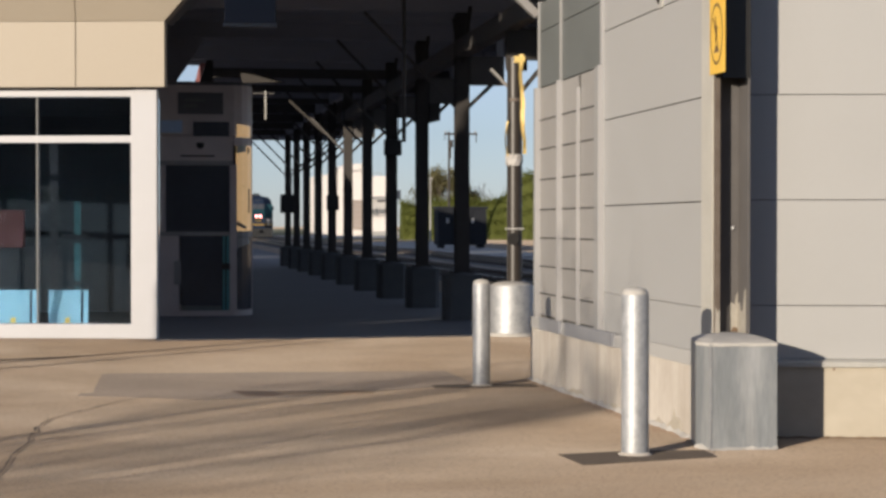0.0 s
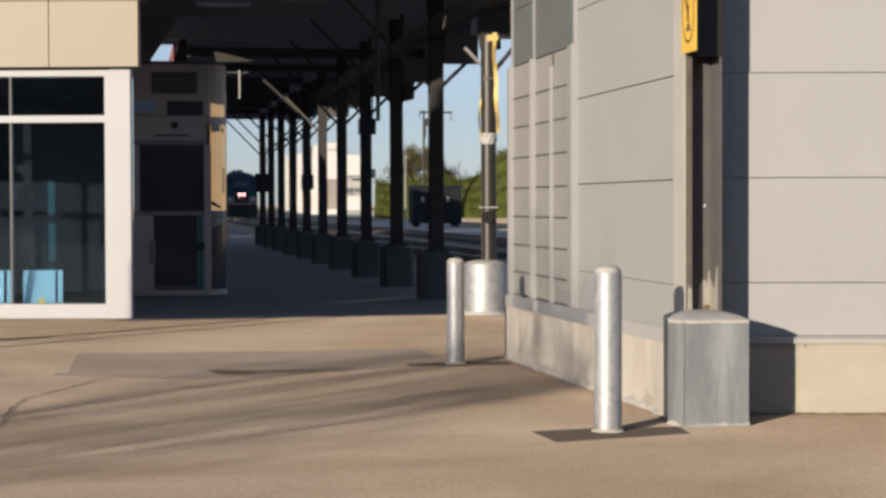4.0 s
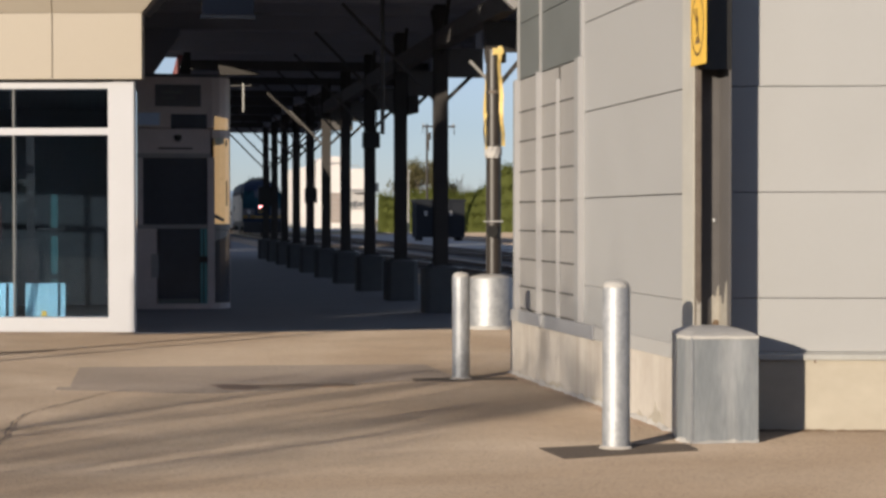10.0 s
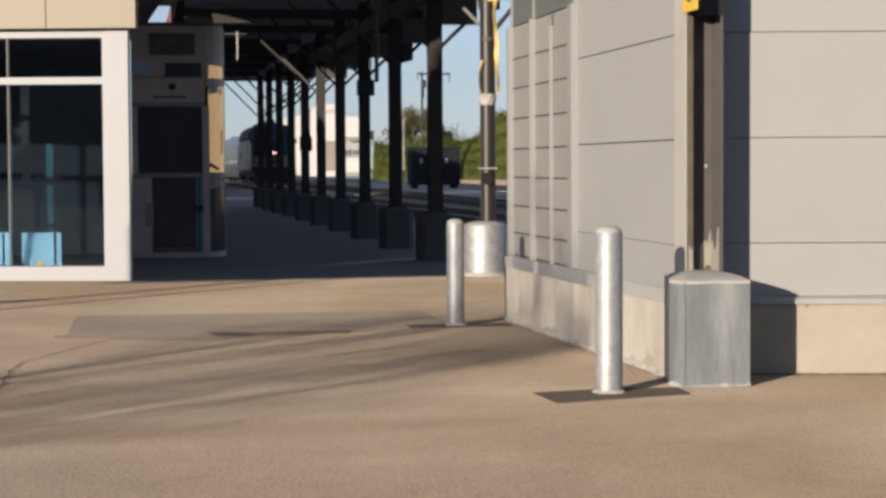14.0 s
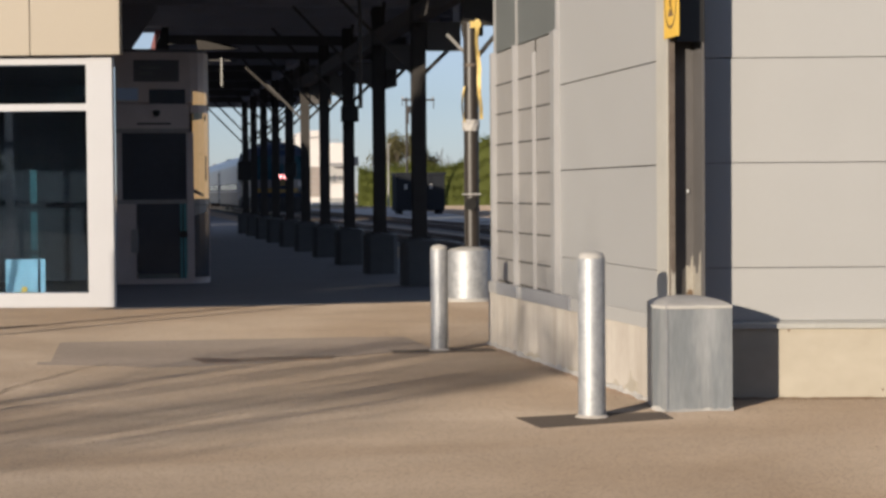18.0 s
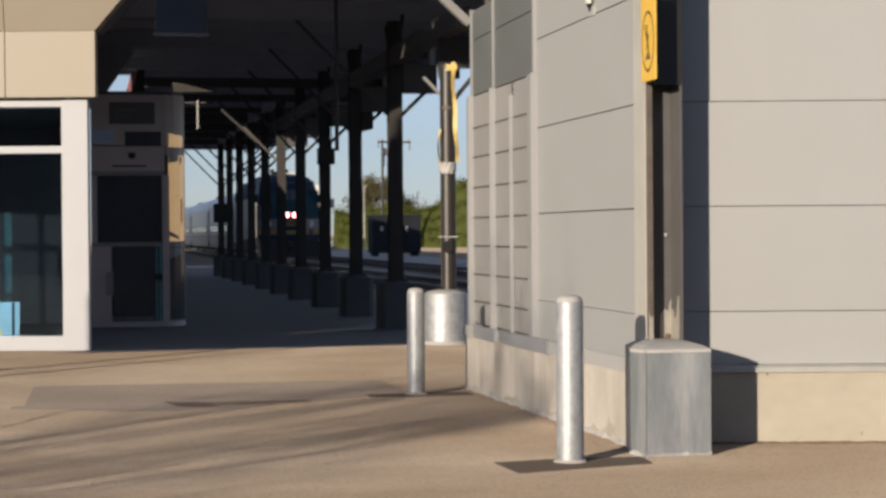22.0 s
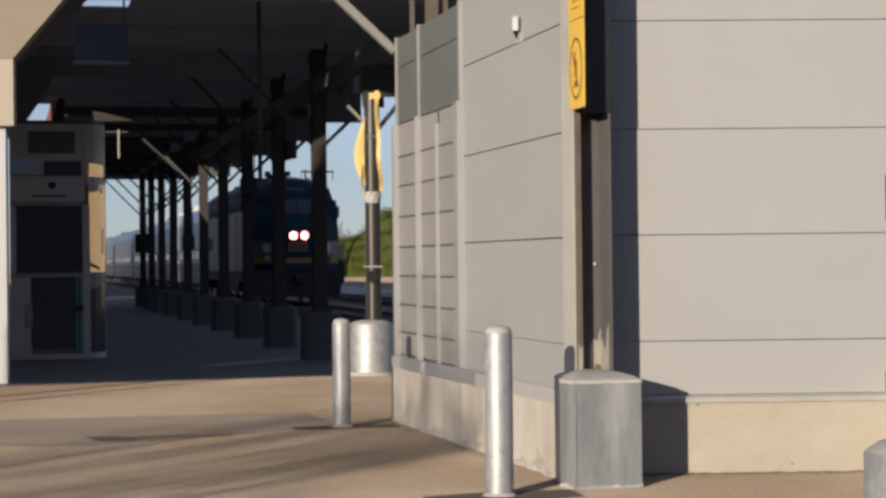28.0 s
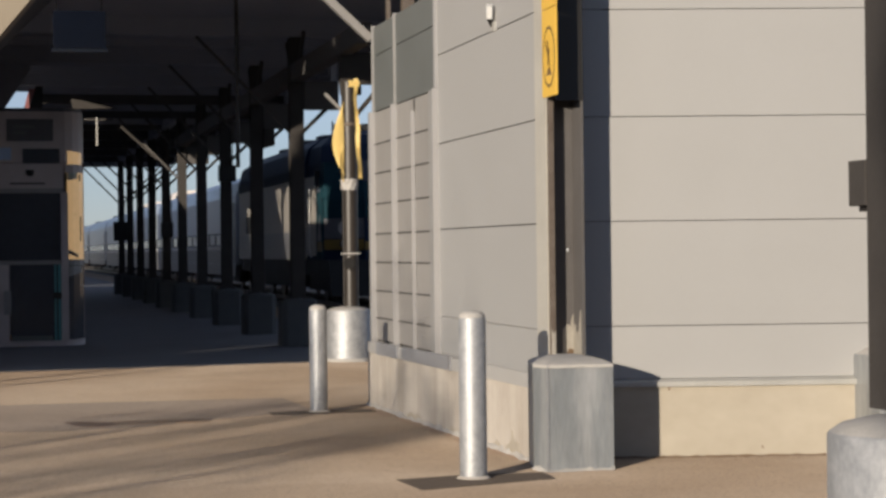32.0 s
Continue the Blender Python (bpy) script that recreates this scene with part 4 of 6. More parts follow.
def build_canopy():
    roof = tagged(new("canopy_roof"), "dark-painted timber and steel platform canopy seen from below", "canopy", kind="structure")
    y0, y1 = 18.5, 76.0
    # near decks, out of sight, shade the outrigger; their gap lights the cornice
    for box in ((-0.3, y0, 4.3, 19.5), (-0.3, 19.5, EAVE_X, 22.5), (2.2, 22.5, EAVE_X, 25.6), (-0.3, 25.6, EAVE_X, 27.1), (-0.3, 27.9, EAVE_X, 41), (-0.3, 27.1, 1.06, 27.9), (1.72, 27.1, EAVE_X, 27.9)):
        part("deck", bm_box((box[0], box[1], 5.35, box[2], box[3], 5.37)), "ceiling_dark", roof)
    part("deck", bm_box((1.12, 41, 5.35, EAVE_X, y1, 5.45)), "ceiling_dark", roof)
    part("end_panel", bm_prism([(-0.21, 3.92), (0.232, 4.11), (0.348, 4.38), (0.544, 4.67), (0.82, 5.07), (0.82, 5.34), (-0.21, 5.34)], "y", 36.45, 36.55), "ceiling_dark", roof)
    # unseen panels added to block sun; gaps light the hanger and red strip
    for ya, yb in ((26.2, 36.6), (38.5, 38.84), (39.02, 39.6)):
        part("side_panel", bm_box((-0.30, ya, 4.34, -0.22, yb, 5.36)), "ceiling_dark", roof)
    # boards added to stop sun on the cross beams, raised where columns catch it
    for ya, yb in ((41.3, 43.4), (50.6, y1)):
        part("shade_board", bm_box((1.04, ya, 4.95 if ya < 42 else 4.75, 1.11, yb, 5.36)), "ceiling_dark", roof)
    part("shade_board", bm_box((1.04, 43.4, 5.14, 1.11, 50.6, 5.36)), "ceiling_dark", roof)
    part("eave_beam", bm_box((EAVE_X - 0.09, 20.5, 5.02, EAVE_X, y1, 5.34)), "ceiling_dark", roof)
    # near row beam darker, to offset the forecourt light on its face
    part("row_beam", bm_box((ROW_X - 0.10, 24.5, 4.32, ROW_X + 0.10, 50.0, 4.60)), "steel_web", roof)
    part("row_beam", bm_box((ROW_X - 0.10, 50.0, 5.06, ROW_X + 0.10, y1 - 0.2, 5.34)), "ceiling_dark", roof)
    part("end_board", bm_box((1.12, y1 - 0.1, 5.03, EAVE_X, y1, 5.40)), "ceiling_dark", roof)
    # cross beams past 41 painted darker to keep their sunlit faces dim
    for y in ROW_Y[1:]:
        part("cross_beam", bm_box((-0.3 if y < 41 else 1.12, y - 0.09, 5.06, EAVE_X - 0.1, y + 0.09, 5.35)), "ceiling_dark" if y < 41 else "steel_web", roof)
    # deep outriggers from the near columns to the track side
    for y in ROW_Y[1:6]:
        part("outrigger", bm_box((ROW_X + 0.13, y - 0.08, 3.87, 5.62, y + 0.08, 4.34)), "steel_web", roof)
        for x in (5.5,):
            part("outrigger_post", bm_box((x, y - 0.05, 4.34, x + 0.10, y + 0.05, 5.06)), "ceiling_dark", roof)
    part("outrigger", bm_prism([(4.86, 3.93), (4.88, 3.76), (5.16, 3.76), (5.16, 3.91), (5.62, 3.91), (5.62, 4.36), (4.86, 4.36)], "y", 25.98, 26.12), "steel_dark", roof)
    # lighter pieces under the deck near the kiosk
    part("soffit_piece", bm_prism([(1.75, 4.60), (1.71, 4.81), (2.25, 4.74), (2.68, 4.62)], "y", 39.9, 40.0), "steel_dark", roof, "grey plate edge catching light")
    part("hanger", bm_box((2.2, 39.5, 3.80, 2.23, 39.53, 4.40)), "ledge", roof, "white hanger rod")
    part("hanger_bracket", bm_box((1.95, 39.54, 4.34, 2.55, 39.56, 4.365)), "steel_web", roof)
    part("dark_upright", bm_pipe([(3.45, 26.4, 5.3), (3.45, 26.4, 2.75)], 0.03, 10), "steel_dark", roof, "dark hanging pipe")
    part("strut", bm_beam(((2.85, 41.5, 4.34), (3.62, 41.5, 3.63), 0.05, 0.05)), "steel_dark", roof, "grey diagonal strut")
    part("low_beam", bm_box((-0.3, 40.55, 5.02, 1.7, 40.7, 5.34)), "ceiling_dark", roof)
    part("red_edge", bm_prism([(0.715, 4.48), (0.80, 4.48), (0.985, 5.03), (0.857, 5.03)], "y", 40.1, 40.12), "red", roof, "narrow red strip")
    # black sheet added to keep the space beside the strip as dark as shade
    part("end_panel", bm_prism([(0.78, 4.4), (1.14, 4.4), (1.14, 5.36), (0.99, 5.36), (0.985, 5.03)], "y", 40.14, 40.20), "black", roof)
    part("wall_brace", bm_beam(((3.95, 19.36, 3.78), (2.60, 19.36, 5.02), 0.09, 0.08)), "brace_grey", roof, "grey diagonal brace")
    for x, w in ((4.0, 0.03), (4.16, 0.12), (4.34, 0.04)):
        part("roof_stub", bm_box((x, 18.7, 3.84, x + w, 18.8, 5.3)), "steel_worn", roof)
    for k in range(22):
        y = 20.8 + 2.5 * k
        if k == 3:
            continue
        part("purlin", bm_box((2.2 if k == 1 else -0.3 if y < 41 else 1.12, y - 0.05, 5.2, EAVE_X - 0.1, y + 0.05, 5.35)), "ceiling_dark", roof)


def build_hanging_sign():
    s = thing("hanging_sign", (1.15, 24.0, 4.10), "dark blue hanging panel with a pale lower rail", "sign")
    part("panel", bm_box((-0.33, 0, 0.05, 0.33, 0.04, 0.52), bevel=0.008), "sign_blue", s)
    part("rail", bm_box((-0.35, -0.01, 0.0, 0.35, 0.05, 0.045)), "loco_grey", s)
    for x in (-0.28, 0.28):
        part("hanger", bm_box((x - 0.012, 0.01, 0.52, x + 0.012, 0.03, 1.25)), "steel_dark", s)


def build_canopy_columns():
    def column(y, near):
        c = thing("canopy_column", (ROW_X, y, 0), "dark steel canopy column on a concrete foot", "column", "columns of the canopy")
        part("foot", bm_prism([(-0.30, -0.22), (-0.22, -0.30), (0.22, -0.30), (0.30, -0.22), (0.30, 0.22), (0.22, 0.30), (-0.22, 0.30), (-0.30, 0.22)], "z", -0.05, 0.74), "foot", c, "dark grey concrete foot")
        part("foot_cap", bm_lathe([(0.30, 0.74), (0.16, 0.80), (0.0, 0.80)], 8), "foot", c)
        part("web", bm_box((-0.012, -0.10, 0.78, 0.012, 0.10, 5.05)), "steel_dark", c)
        part("flange", bm_box((-0.112, -0.115, 0.78, 0.112, -0.10, 5.05)), "steel_dark", c)
        part("flange", bm_box((-0.112, 0.10, 0.78, 0.112, 0.115, 5.05)), "steel_dark", c)
        part("base_plate", bm_box((-0.17, -0.17, 0.78, 0.17, 0.17, 0.81)), "steel_dark", c)
        reach = 0.48 if near else 1.55
        part("brace", bm_beam(((0.02, 0, 3.42), (reach + 0.04, 0, 3.42 + reach), 0.06, 0.06)), "steel_dark", c)
        part("brace", bm_beam(((-0.02, 0, 3.42), (-1.62, 0, 5.05), 0.05, 0.05)), "steel_web", c)
        part("brace", bm_beam(((0, 0.05, 4.2), (0, 0.85, 5.05), 0.06, 0.06)), "steel_dark", c)
        part("brace", bm_beam(((0, -0.05, 4.2), (0, -0.85, 5.05), 0.06, 0.06)), "steel_dark", c)
        return c
    first, far = column(ROW_Y[1], True), column(ROW_Y[6], False)
    for y in ROW_Y[2:6]:
        copy_thing(first, pose(ROW_X, y, 0))
    for y in ROW_Y[7:]:
        copy_thing(far, pose(ROW_X, y, 0))
    t = thing("loudspeaker", (ROW_X, 34.98, 3.50), "dark horn loudspeaker fixed beside a canopy column", "loudspeaker")
    part("case", bm_prism([(0.13, 0.0), (0.33, 0.05), (0.33, 0.365), (0.13, 0.365)], "y", -0.12, 0.12), "steel_dark", t)
    part("bracket", bm_box((0.10, -0.04, 0.1, 0.13, 0.04, 0.3)), "steel_dark", t)
    # boxes fixed to some columns
    for y, z, w, h, lab in ((39.7, 3.05, 0.36, 0.34, "dark loudspeaker box fixed to a canopy column"), (53.6, 2.0, 0.34, 0.42, "dark electrical box fixed to a canopy column"), (72.2, 2.05, 0.62, 0.72, "dark electrical box fixed to a canopy column")):
        t = thing("column_box", (ROW_X, y - 0.12, z), lab, "electrical box", "boxes on the columns")
        part("case", bm_box((-w / 2, -0.22, 0, w / 2, 0.0, h), bevel=0.015), "black", t)
        part("bracket", bm_box((-0.05, -0.05, -0.12, 0.05, 0.0, h + 0.1)), "steel_dark", t)
        part("conduit", bm_pipe([(0.12, -0.04, h), (0.13, -0.04, h + 0.45), (0.13, -0.02, h + 0.8)], 0.015), "steel_dark", t)


# ---- bollards, columns and small fixtures in the forecourt ----
def build_forecourt():
    for x, y, h, r in ((3.17, 12.22, 1.09, 0.093), (3.075, 17.75, 0.99, 0.085)):
        b = thing("bollard", (x, y, 0), "galvanised steel pipe bollard with a domed mortar cap", "bollard", "bollards beside the grey wall")
        part("pipe", bm_lathe([(r, -0.05), (r, h - 0.012), (r - 0.004, h)], 40), "galv", b, smooth=True)
        part("cap", bm_lathe([(r - 0.002, h - 0.004), (r - 0.006, h + 0.012), (r * 0.8, h + 0.030), (r * 0.45, h + 0.042), (0, h + 0.045)], 40), "concrete_cap", b, "rough pale mortar cap", smooth=True)
        part("footing", bm_lathe([(r + 0.035, -0.02), (r + 0.02, 0.012), (r, 0.022)], 24), "concrete", b)

    # steel column in the corner of the grey building, on a sheet-clad foot
    c = thing("corner_column", (4.0, 12.75, 0), "brown steel H column on a galvanised sheet-clad foot", "column")
    base = [(-0.295, -0.17), (-0.25, -0.345), (0.226, -0.36), (0.226, 0.30), (-0.20, 0.30)]
    part("foot", bm_prism(base, "z", -0.05, 0.73), "galv_plate", c, "dull galvanised sheet cladding")
    part("corner_fold", bm_box((-0.254, -0.354, 0.0, -0.242, -0.338, 0.73)), "galv", c)
    cap = bmesh.new()
    rings = [[cap.verts.new((0.02 + (x - 0.02) * q, 0.05 + (y - 0.05) * q, z)) for x, y in base] for q, z in ((1.01, 0.726), (1.0, 0.738), (0.82, 0.762), (0.55, 0.782), (0.25, 0.79))]
    for lo, hi in zip(rings, rings[1:]):
        for k in range(5):
            cap.faces.new((lo[k], lo[(k + 1) % 5], hi[(k + 1) % 5], hi[k]))
    cap.faces.new(rings[-1])
    part("cap", cap, "concrete_cap", c, "domed mortar cap")
    for k, (a, b, out) in enumerate((((-0.25, -0.346, 0.715), (0.226, -0.361, 0.715), (0, -1, 0)), ((-0.296, -0.17, 0.715), (-0.251, -0.345, 0.715), (-1, -0.33, 0)))):
        part("top_bead", bm_ragged(a, b, out, (0.003, 0.009), (0.008, 0.03), 0.035, 60 + k), "concrete_cap", c)
    for k, (a, b, out) in enumerate((((-0.25, -0.346, 0), (0.226, -0.361, 0), (0, -1, 0)), ((-0.296, -0.17, 0), (-0.251, -0.345, 0), (-1, -0.33, 0)))):
        part("mortar_bead", bm_ragged(a, b, out, (0.01, 0.045), (0.008, 0.03), 0.04, 70 + k), "concrete_cap", c)
    part("flange", bm_box((-0.082, 0.09, 0.73, -0.047, 0.27, 4.6)), "steel_worn", c)
    part("flange", bm_box((0.128, -0.005, 0.73, 0.144, 0.27, 4.6)), "steel_web", c)
    part("web", bm_box((-0.047, 0.225, 0.73, 0.128, 0.245, 4.6)), "steel_web", c)
    part("scrape", bm_prism([(0.04, 0.775), (0.127, 0.775), (0.127, 1.07), (0.115, 1.05), (0.105, 0.98), (0.08, 1.0), (0.045, 0.96)], "y", 0.2205, 0.2245), "peeled", c, "pale patch of peeled paint")
    part("scrape", bm_prism([(-0.081, 0.775), (-0.048, 0.775), (-0.05, 0.96), (-0.065, 0.93), (-0.08, 0.98)], "y", 0.0865, 0.0895), "peeled", c, "pale patch of peeled paint")
    part("scrape", bm_prism([(0.04, 0.775), (0.222, 0.775), (0.222, 0.98), (0.18, 1.0), (0.15, 0.93), (0.10, 0.95), (0.06, 1.09), (0.04, 1.10)], "x", 0.1245, 0.1282), "peeled", c, "pale patch of peeled paint")
    part("rust_patch", bm_prism([(0.07, 0.775), (0.14, 0.775), (0.125, 0.815), (0.09, 0.82)], "y", 0.217, 0.2203), "dirt", c, "rusty mark at the base")
    part("bolt", bm_lathe([(0.0, 1.52), (0.012, 1.525), (0.012, 1.545), (0.0, 1.55)], 8, (0.09, 0.22)), "galv", c)
    part("side_plate", bm_box((-0.06, -0.014, 2.60, 0.144, -0.006, 4.6)), "black", c, "black plate on the upper shaft")
    # black strip stands in for shade in the gap beside the plinth
    part("dark_upright", bm_box((-0.222, 0.10, 0.0, -0.207, 0.115, 0.60)), "black", c)

    s = thing("warning_sign", (3.874, 12.655, 2.62), "yellow warning plate with a black ring symbol on the column", "sign")
    part("plate", bm_box((-0.006, -0.17, 0.0, 0.006, 0.17, 0.62), bevel=0.003), "yellow", s)
    part("plate", bm_box((-0.006, -0.17, 0.625, 0.006, 0.17, 1.5), bevel=0.003), "yellow", s)
    ring = bmesh.new()
    n = 40
    rows = [[ring.verts.new((-0.0075, r * math.cos(2 * math.pi * k / n) * 1.05, 0.28 + r * 1.55 * math.sin(2 * math.pi * k / n))) for k in range(n)] for r in (0.126, 0.140)]
    for k in range(n):
        ring.faces.new((rows[0][k], rows[0][(k + 1) % n], rows[1][(k + 1) % n], rows[1][k]))
    part("symbol_ring", ring, "symbol", s)
    part("symbol_bar", bm_beam(((-0.008, 0.025, 0.40), (-0.008, -0.01, 0.24), 0.002, 0.018)), "symbol", s)
    part("symbol_bar", bm_beam(((-0.008, 0.035, 0.34), (-0.008, 0.01, 0.31), 0.002, 0.012)), "symbol", s)
    part("symbol_bar", bm_beam(((-0.008, 0.085, 0.40), (-0.008, -0.03, 0.20), 0.002, 0.012)), "symbol", s)
    part("symbol_bar", bm_beam(((-0.008, -0.02, 0.33), (-0.008, 0.03, 0.22), 0.002, 0.016)), "symbol", s)
    part("symbol_block", bm_prism([(-0.07, 0.15), (0.06, 0.15), (0.03, 0.19), (-0.05, 0.175)], "x", -0.0085, -0.007), "dirt_pale", s)
    part("symbol_block", bm_prism([(-0.05, 0.155), (0.04, 0.155), (0.02, 0.20), (-0.03, 0.205)], "x", -0.009, -0.007), "symbol", s)
    for k in range(6):
        part("text_bar", bm_box((-0.0085, -0.09, 0.70 + 0.05 * k, -0.0065, 0.09 - 0.02 * (k % 3), 0.708 + 0.05 * k)), "symbol", s)
    for z in (0.15, 0.55, 1.2):
        part("bracket", bm_box((0.006, 0.12, z - 0.02, 0.025, 0.165, z + 0.02)), "steel_dark", s)

    # security light on the side wall
    l = thing("wall_light", (3.93, 14.34, 3.32), "small white wall light with a dark bracket", "light")
    part("housing", bm_beam(((-0.04, -0.01, 0.062), (-0.05, -0.05, 0.155), 0.045, 0.06)), "white", l)
    part("arm", bm_beam(((0.0, 0.03, 0.0), (-0.04, 0.0, 0.065), 0.03, 0.03)), "black", l)
    part("back_plate", bm_box((-0.015, -0.07, -0.045, 0.0, 0.07, 0.03)), "flashing", l)

    # foot and column close by the camera's right
    c = thing("forecourt_column", (4.045, 7.75, 0), "dark steel column with a switch box on a round galvanised foot", "column")
    part("foot", bm_lathe([(0.362, -0.05), (0.362, 0.685), (0.352, 0.70)], 48), "galv", c, "galvanised drum foot", smooth=True)
    part("cap", bm_lathe([(0.354, 0.698), (0.30, 0.735), (0.18, 0.765), (0.0, 0.77)], 48), "concrete_cap", c, "domed mortar cap", smooth=True)
    part("flange", bm_box((-0.125, -0.13, 0.80, -0.105, 0.13, 4.6)), "steel_dark", c)
    part("flange", bm_box((0.105, -0.13, 0.80, 0.125, 0.13, 4.6)), "steel_dark", c)
    part("web", bm_box((-0.105, -0.02, 0.80, 0.105, 0.0, 4.6)), "steel_dark", c)
    box = part("switch_box", bm_box((-0.134, 0.131, 1.725, 0.10, 0.30, 1.936), bevel=0.006), "steel_dark", c, "grey steel switch box")
    part("visor", bm_box((-0.09, 0.131, 1.700, 0.09, 0.28, 1.724)), "black", box)
    part("strap", bm_box((-0.137, -0.10, 1.965, -0.125, -0.05, 2.005), bevel=0.003), "steel_dark", c)

    p = thing("galvanised_pedestal", (6.42, 12.55, 0), "pale galvanised column foot against the grey wall", "pedestal")
    part("cladding", bm_box((-0.20, -0.22, -0.05, 0.3, 0.24, 0.74), bevel=0.012), "galv_plate", p)
    part("cap", bm_prism([(-0.19, 0.738), (0.29, 0.738), (0.2, 0.79), (-0.1, 0.79)], "y", -0.2, 0.2), "concrete_cap", p)

    # first canopy column on its drum
    c = thing("drum_column", (4.91, 25.85, 0), "dark pipe canopy column on a galvanised drum foot", "column")
    part("drum", bm_lathe([(0.31, -0.05), (0.31, 0.70), (0.30, 0.72)], 48), "galv", c, "galvanised drum foot", smooth=True)
    part("cap", bm_lathe([(0.30, 0.715), (0.26, 0.74), (0.12, 0.77), (0.0, 0.77)], 48), "concrete_cap", c, smooth=True)
    part("mortar_bead", bm_lathe([(0.35, -0.01), (0.33, 0.035), (0.305, 0.05)], 32), "concrete_cap", c)
    part("shaft", bm_lathe([(0.105, 0.76), (0.105, 3.92)], 28, (0.045, 0)), "pipe_dark", c, smooth=True)
    part("conduit", bm_pipe([(-0.062, -0.05, 0.8), (-0.062, -0.05, 2.4), (-0.062, -0.05, 3.9)], 0.014, 10), "steel_dark", c, "thin dark conduit beside the shaft")
    part("clamp", bm_box((-0.08, -0.125, 1.502, 0.155, 0.11, 1.518)), "ledge", c)
    disc = part("disc", bm_lathe([(0.0, -0.01), (0.085, -0.01), (0.085, 0.01), (0.0, 0.01)], 24), "black", c)
    disc.matrix_basis = pose(0.0, -0.14, 1.37, 90, 0, 0)
    rng = random.Random(31)
    band = bm_lathe([(0.112, 2.40), (0.118, 2.43), (0.121, 2.47), (0.118, 2.50), (0.122, 2.53), (0.113, 2.555)], 26, (0.035, -0.01))
    for v in band.verts:
        v.co += Vector((rng.uniform(-0.008, 0.008), rng.uniform(-0.008, 0.008), rng.uniform(-0.007, 0.007)))
    part("label_band", band, "far_pale", c, "crumpled pale plastic wrapped round the shaft")
    part("brace", bm_beam(((-0.06, 0, 3.52), (-0.30, 0, 3.76), 0.042, 0.042)), "brace_grey", c)
    part("brace", bm_beam(((0.14, 0, 3.45), (0.56, 0, 3.95), 0.06, 0.06)), "steel_dark", c)
    part("top_clamp", bm_lathe([(0.108, 3.30), (0.114, 3.31), (0.114, 3.34), (0.108, 3.35)], 20, (0.045, 0)), "steel_worn", c)


def build_litter():
    rng = np.random.default_rng(8)
    verts, faces = [], []
    for k in range(420):
        u = rng.random()
        if k < 260:      # along the front wall's foot
            s = 0.3 + 4.2 * rng.random()
            x, y = 3.95 + s * 0.9806 - 0.196 * abs(rng.normal(0, 0.10)), 13.2 - s * 0.196 - 0.045 - abs(rng.normal(0, 0.09))
        elif k < 330:    # along the side wall's foot
            x, y = 3.66 - abs(rng.normal(0, 0.05)), 12.9 + 5.2 * u
        else:            # strewn over the forecourt
            x, y = rng.uniform(-2.5, 4.5), rng.uniform(10.3, 17)
        r, a = rng.uniform(0.004, 0.013), rng.uniform(0, 6.28)
        n = len(verts)
        for q in range(4):
            verts.append((x + r * math.cos(a + q * 1.57) * (1 if q % 2 else 0.55), y + r * math.sin(a + q * 1.57) * (1 if q % 2 else 0.55), 0.004 + rng.uniform(0, 0.008)))
        faces.append((n, n + 1, n + 2, n + 3))
    me = bpy.data.meshes.new("leaf_litter")
    me.from_pydata(verts, [], faces)
    me.materials.append(M["dirt"])
    tagged(new("leaf_litter", me), "small brown dead leaves and grit on the asphalt", "leaf litter", kind="stuff")


def build_tape():
    # loops of loose warning tape round the drum column; they swing about the shaft
    t = thing("warning_tape", (4.955, 25.85, 2.5), "loose yellow plastic warning tape fluttering round the column", "tape")
    def ribbon(points, w, name):
        bm = bmesh.new()
        a = [bm.verts.new((x - w / 2, y, z)) for x, y, z in points]
        b = [bm.verts.new((x + w / 2, y + 0.03 * math.sin(7 * z), z)) for x, y, z in points]
        for k in range(len(points) - 1):
            bm.faces.new((a[k], a[k + 1], b[k + 1], b[k]))
        return part(name, bm, "tape", t)
    ribbon([(0.055 + 0.055 * (1 - k / 16) ** 1.5 + 0.008 * math.sin(k * 0.9), -0.17 + 0.012 * math.sin(k * 2.1), 0.06 + 1.40 * k / 16) for k in range(17)], 0.055, "strip")
    ribbon([(-0.125 - 0.03 * math.sin(math.pi * k / 8), -0.13, 0.02 + 0.5 * k / 8) for k in range(9)], 0.025, "strand")
    ribbon([(0.02 + 0.02 * math.sin(k), -0.175, 1.34 + 0.03 * k) for k in range(4)], 0.15, "knot")
    return t


def build_tape_loop():
    t = thing("tape_loop", (4.955, 25.85, 2.5), "slack bellied loop of yellow warning tape tied to the column", "tape")
    bm = bmesh.new()
    rows = []
    for k in range(19):
        u = k / 18
        out = 0.165 * math.sin(math.pi * u ** 0.85) ** 1.2
        rows.append([bm.verts.new((-0.095 - out * s, -0.06 - 0.014 * math.sin(math.pi * s) * (1 + 0.5 * math.sin(9 * u)), 0.10 + 1.05 * u)) for s in (0, 0.33, 0.67, 1.0)])
    for lo, hi in zip(rows, rows[1:]):
        for k in range(3):
            bm.faces.new((lo[k], lo[k + 1], hi[k + 1], hi[k]))
    part("belly", bm, "tape", t, smooth=True)
    return t


# ---- rails ----
TRACK_A, TRACK_B = 9.5, 0.0025
TURN_RZ = -math.degrees(math.atan(TRACK_B))


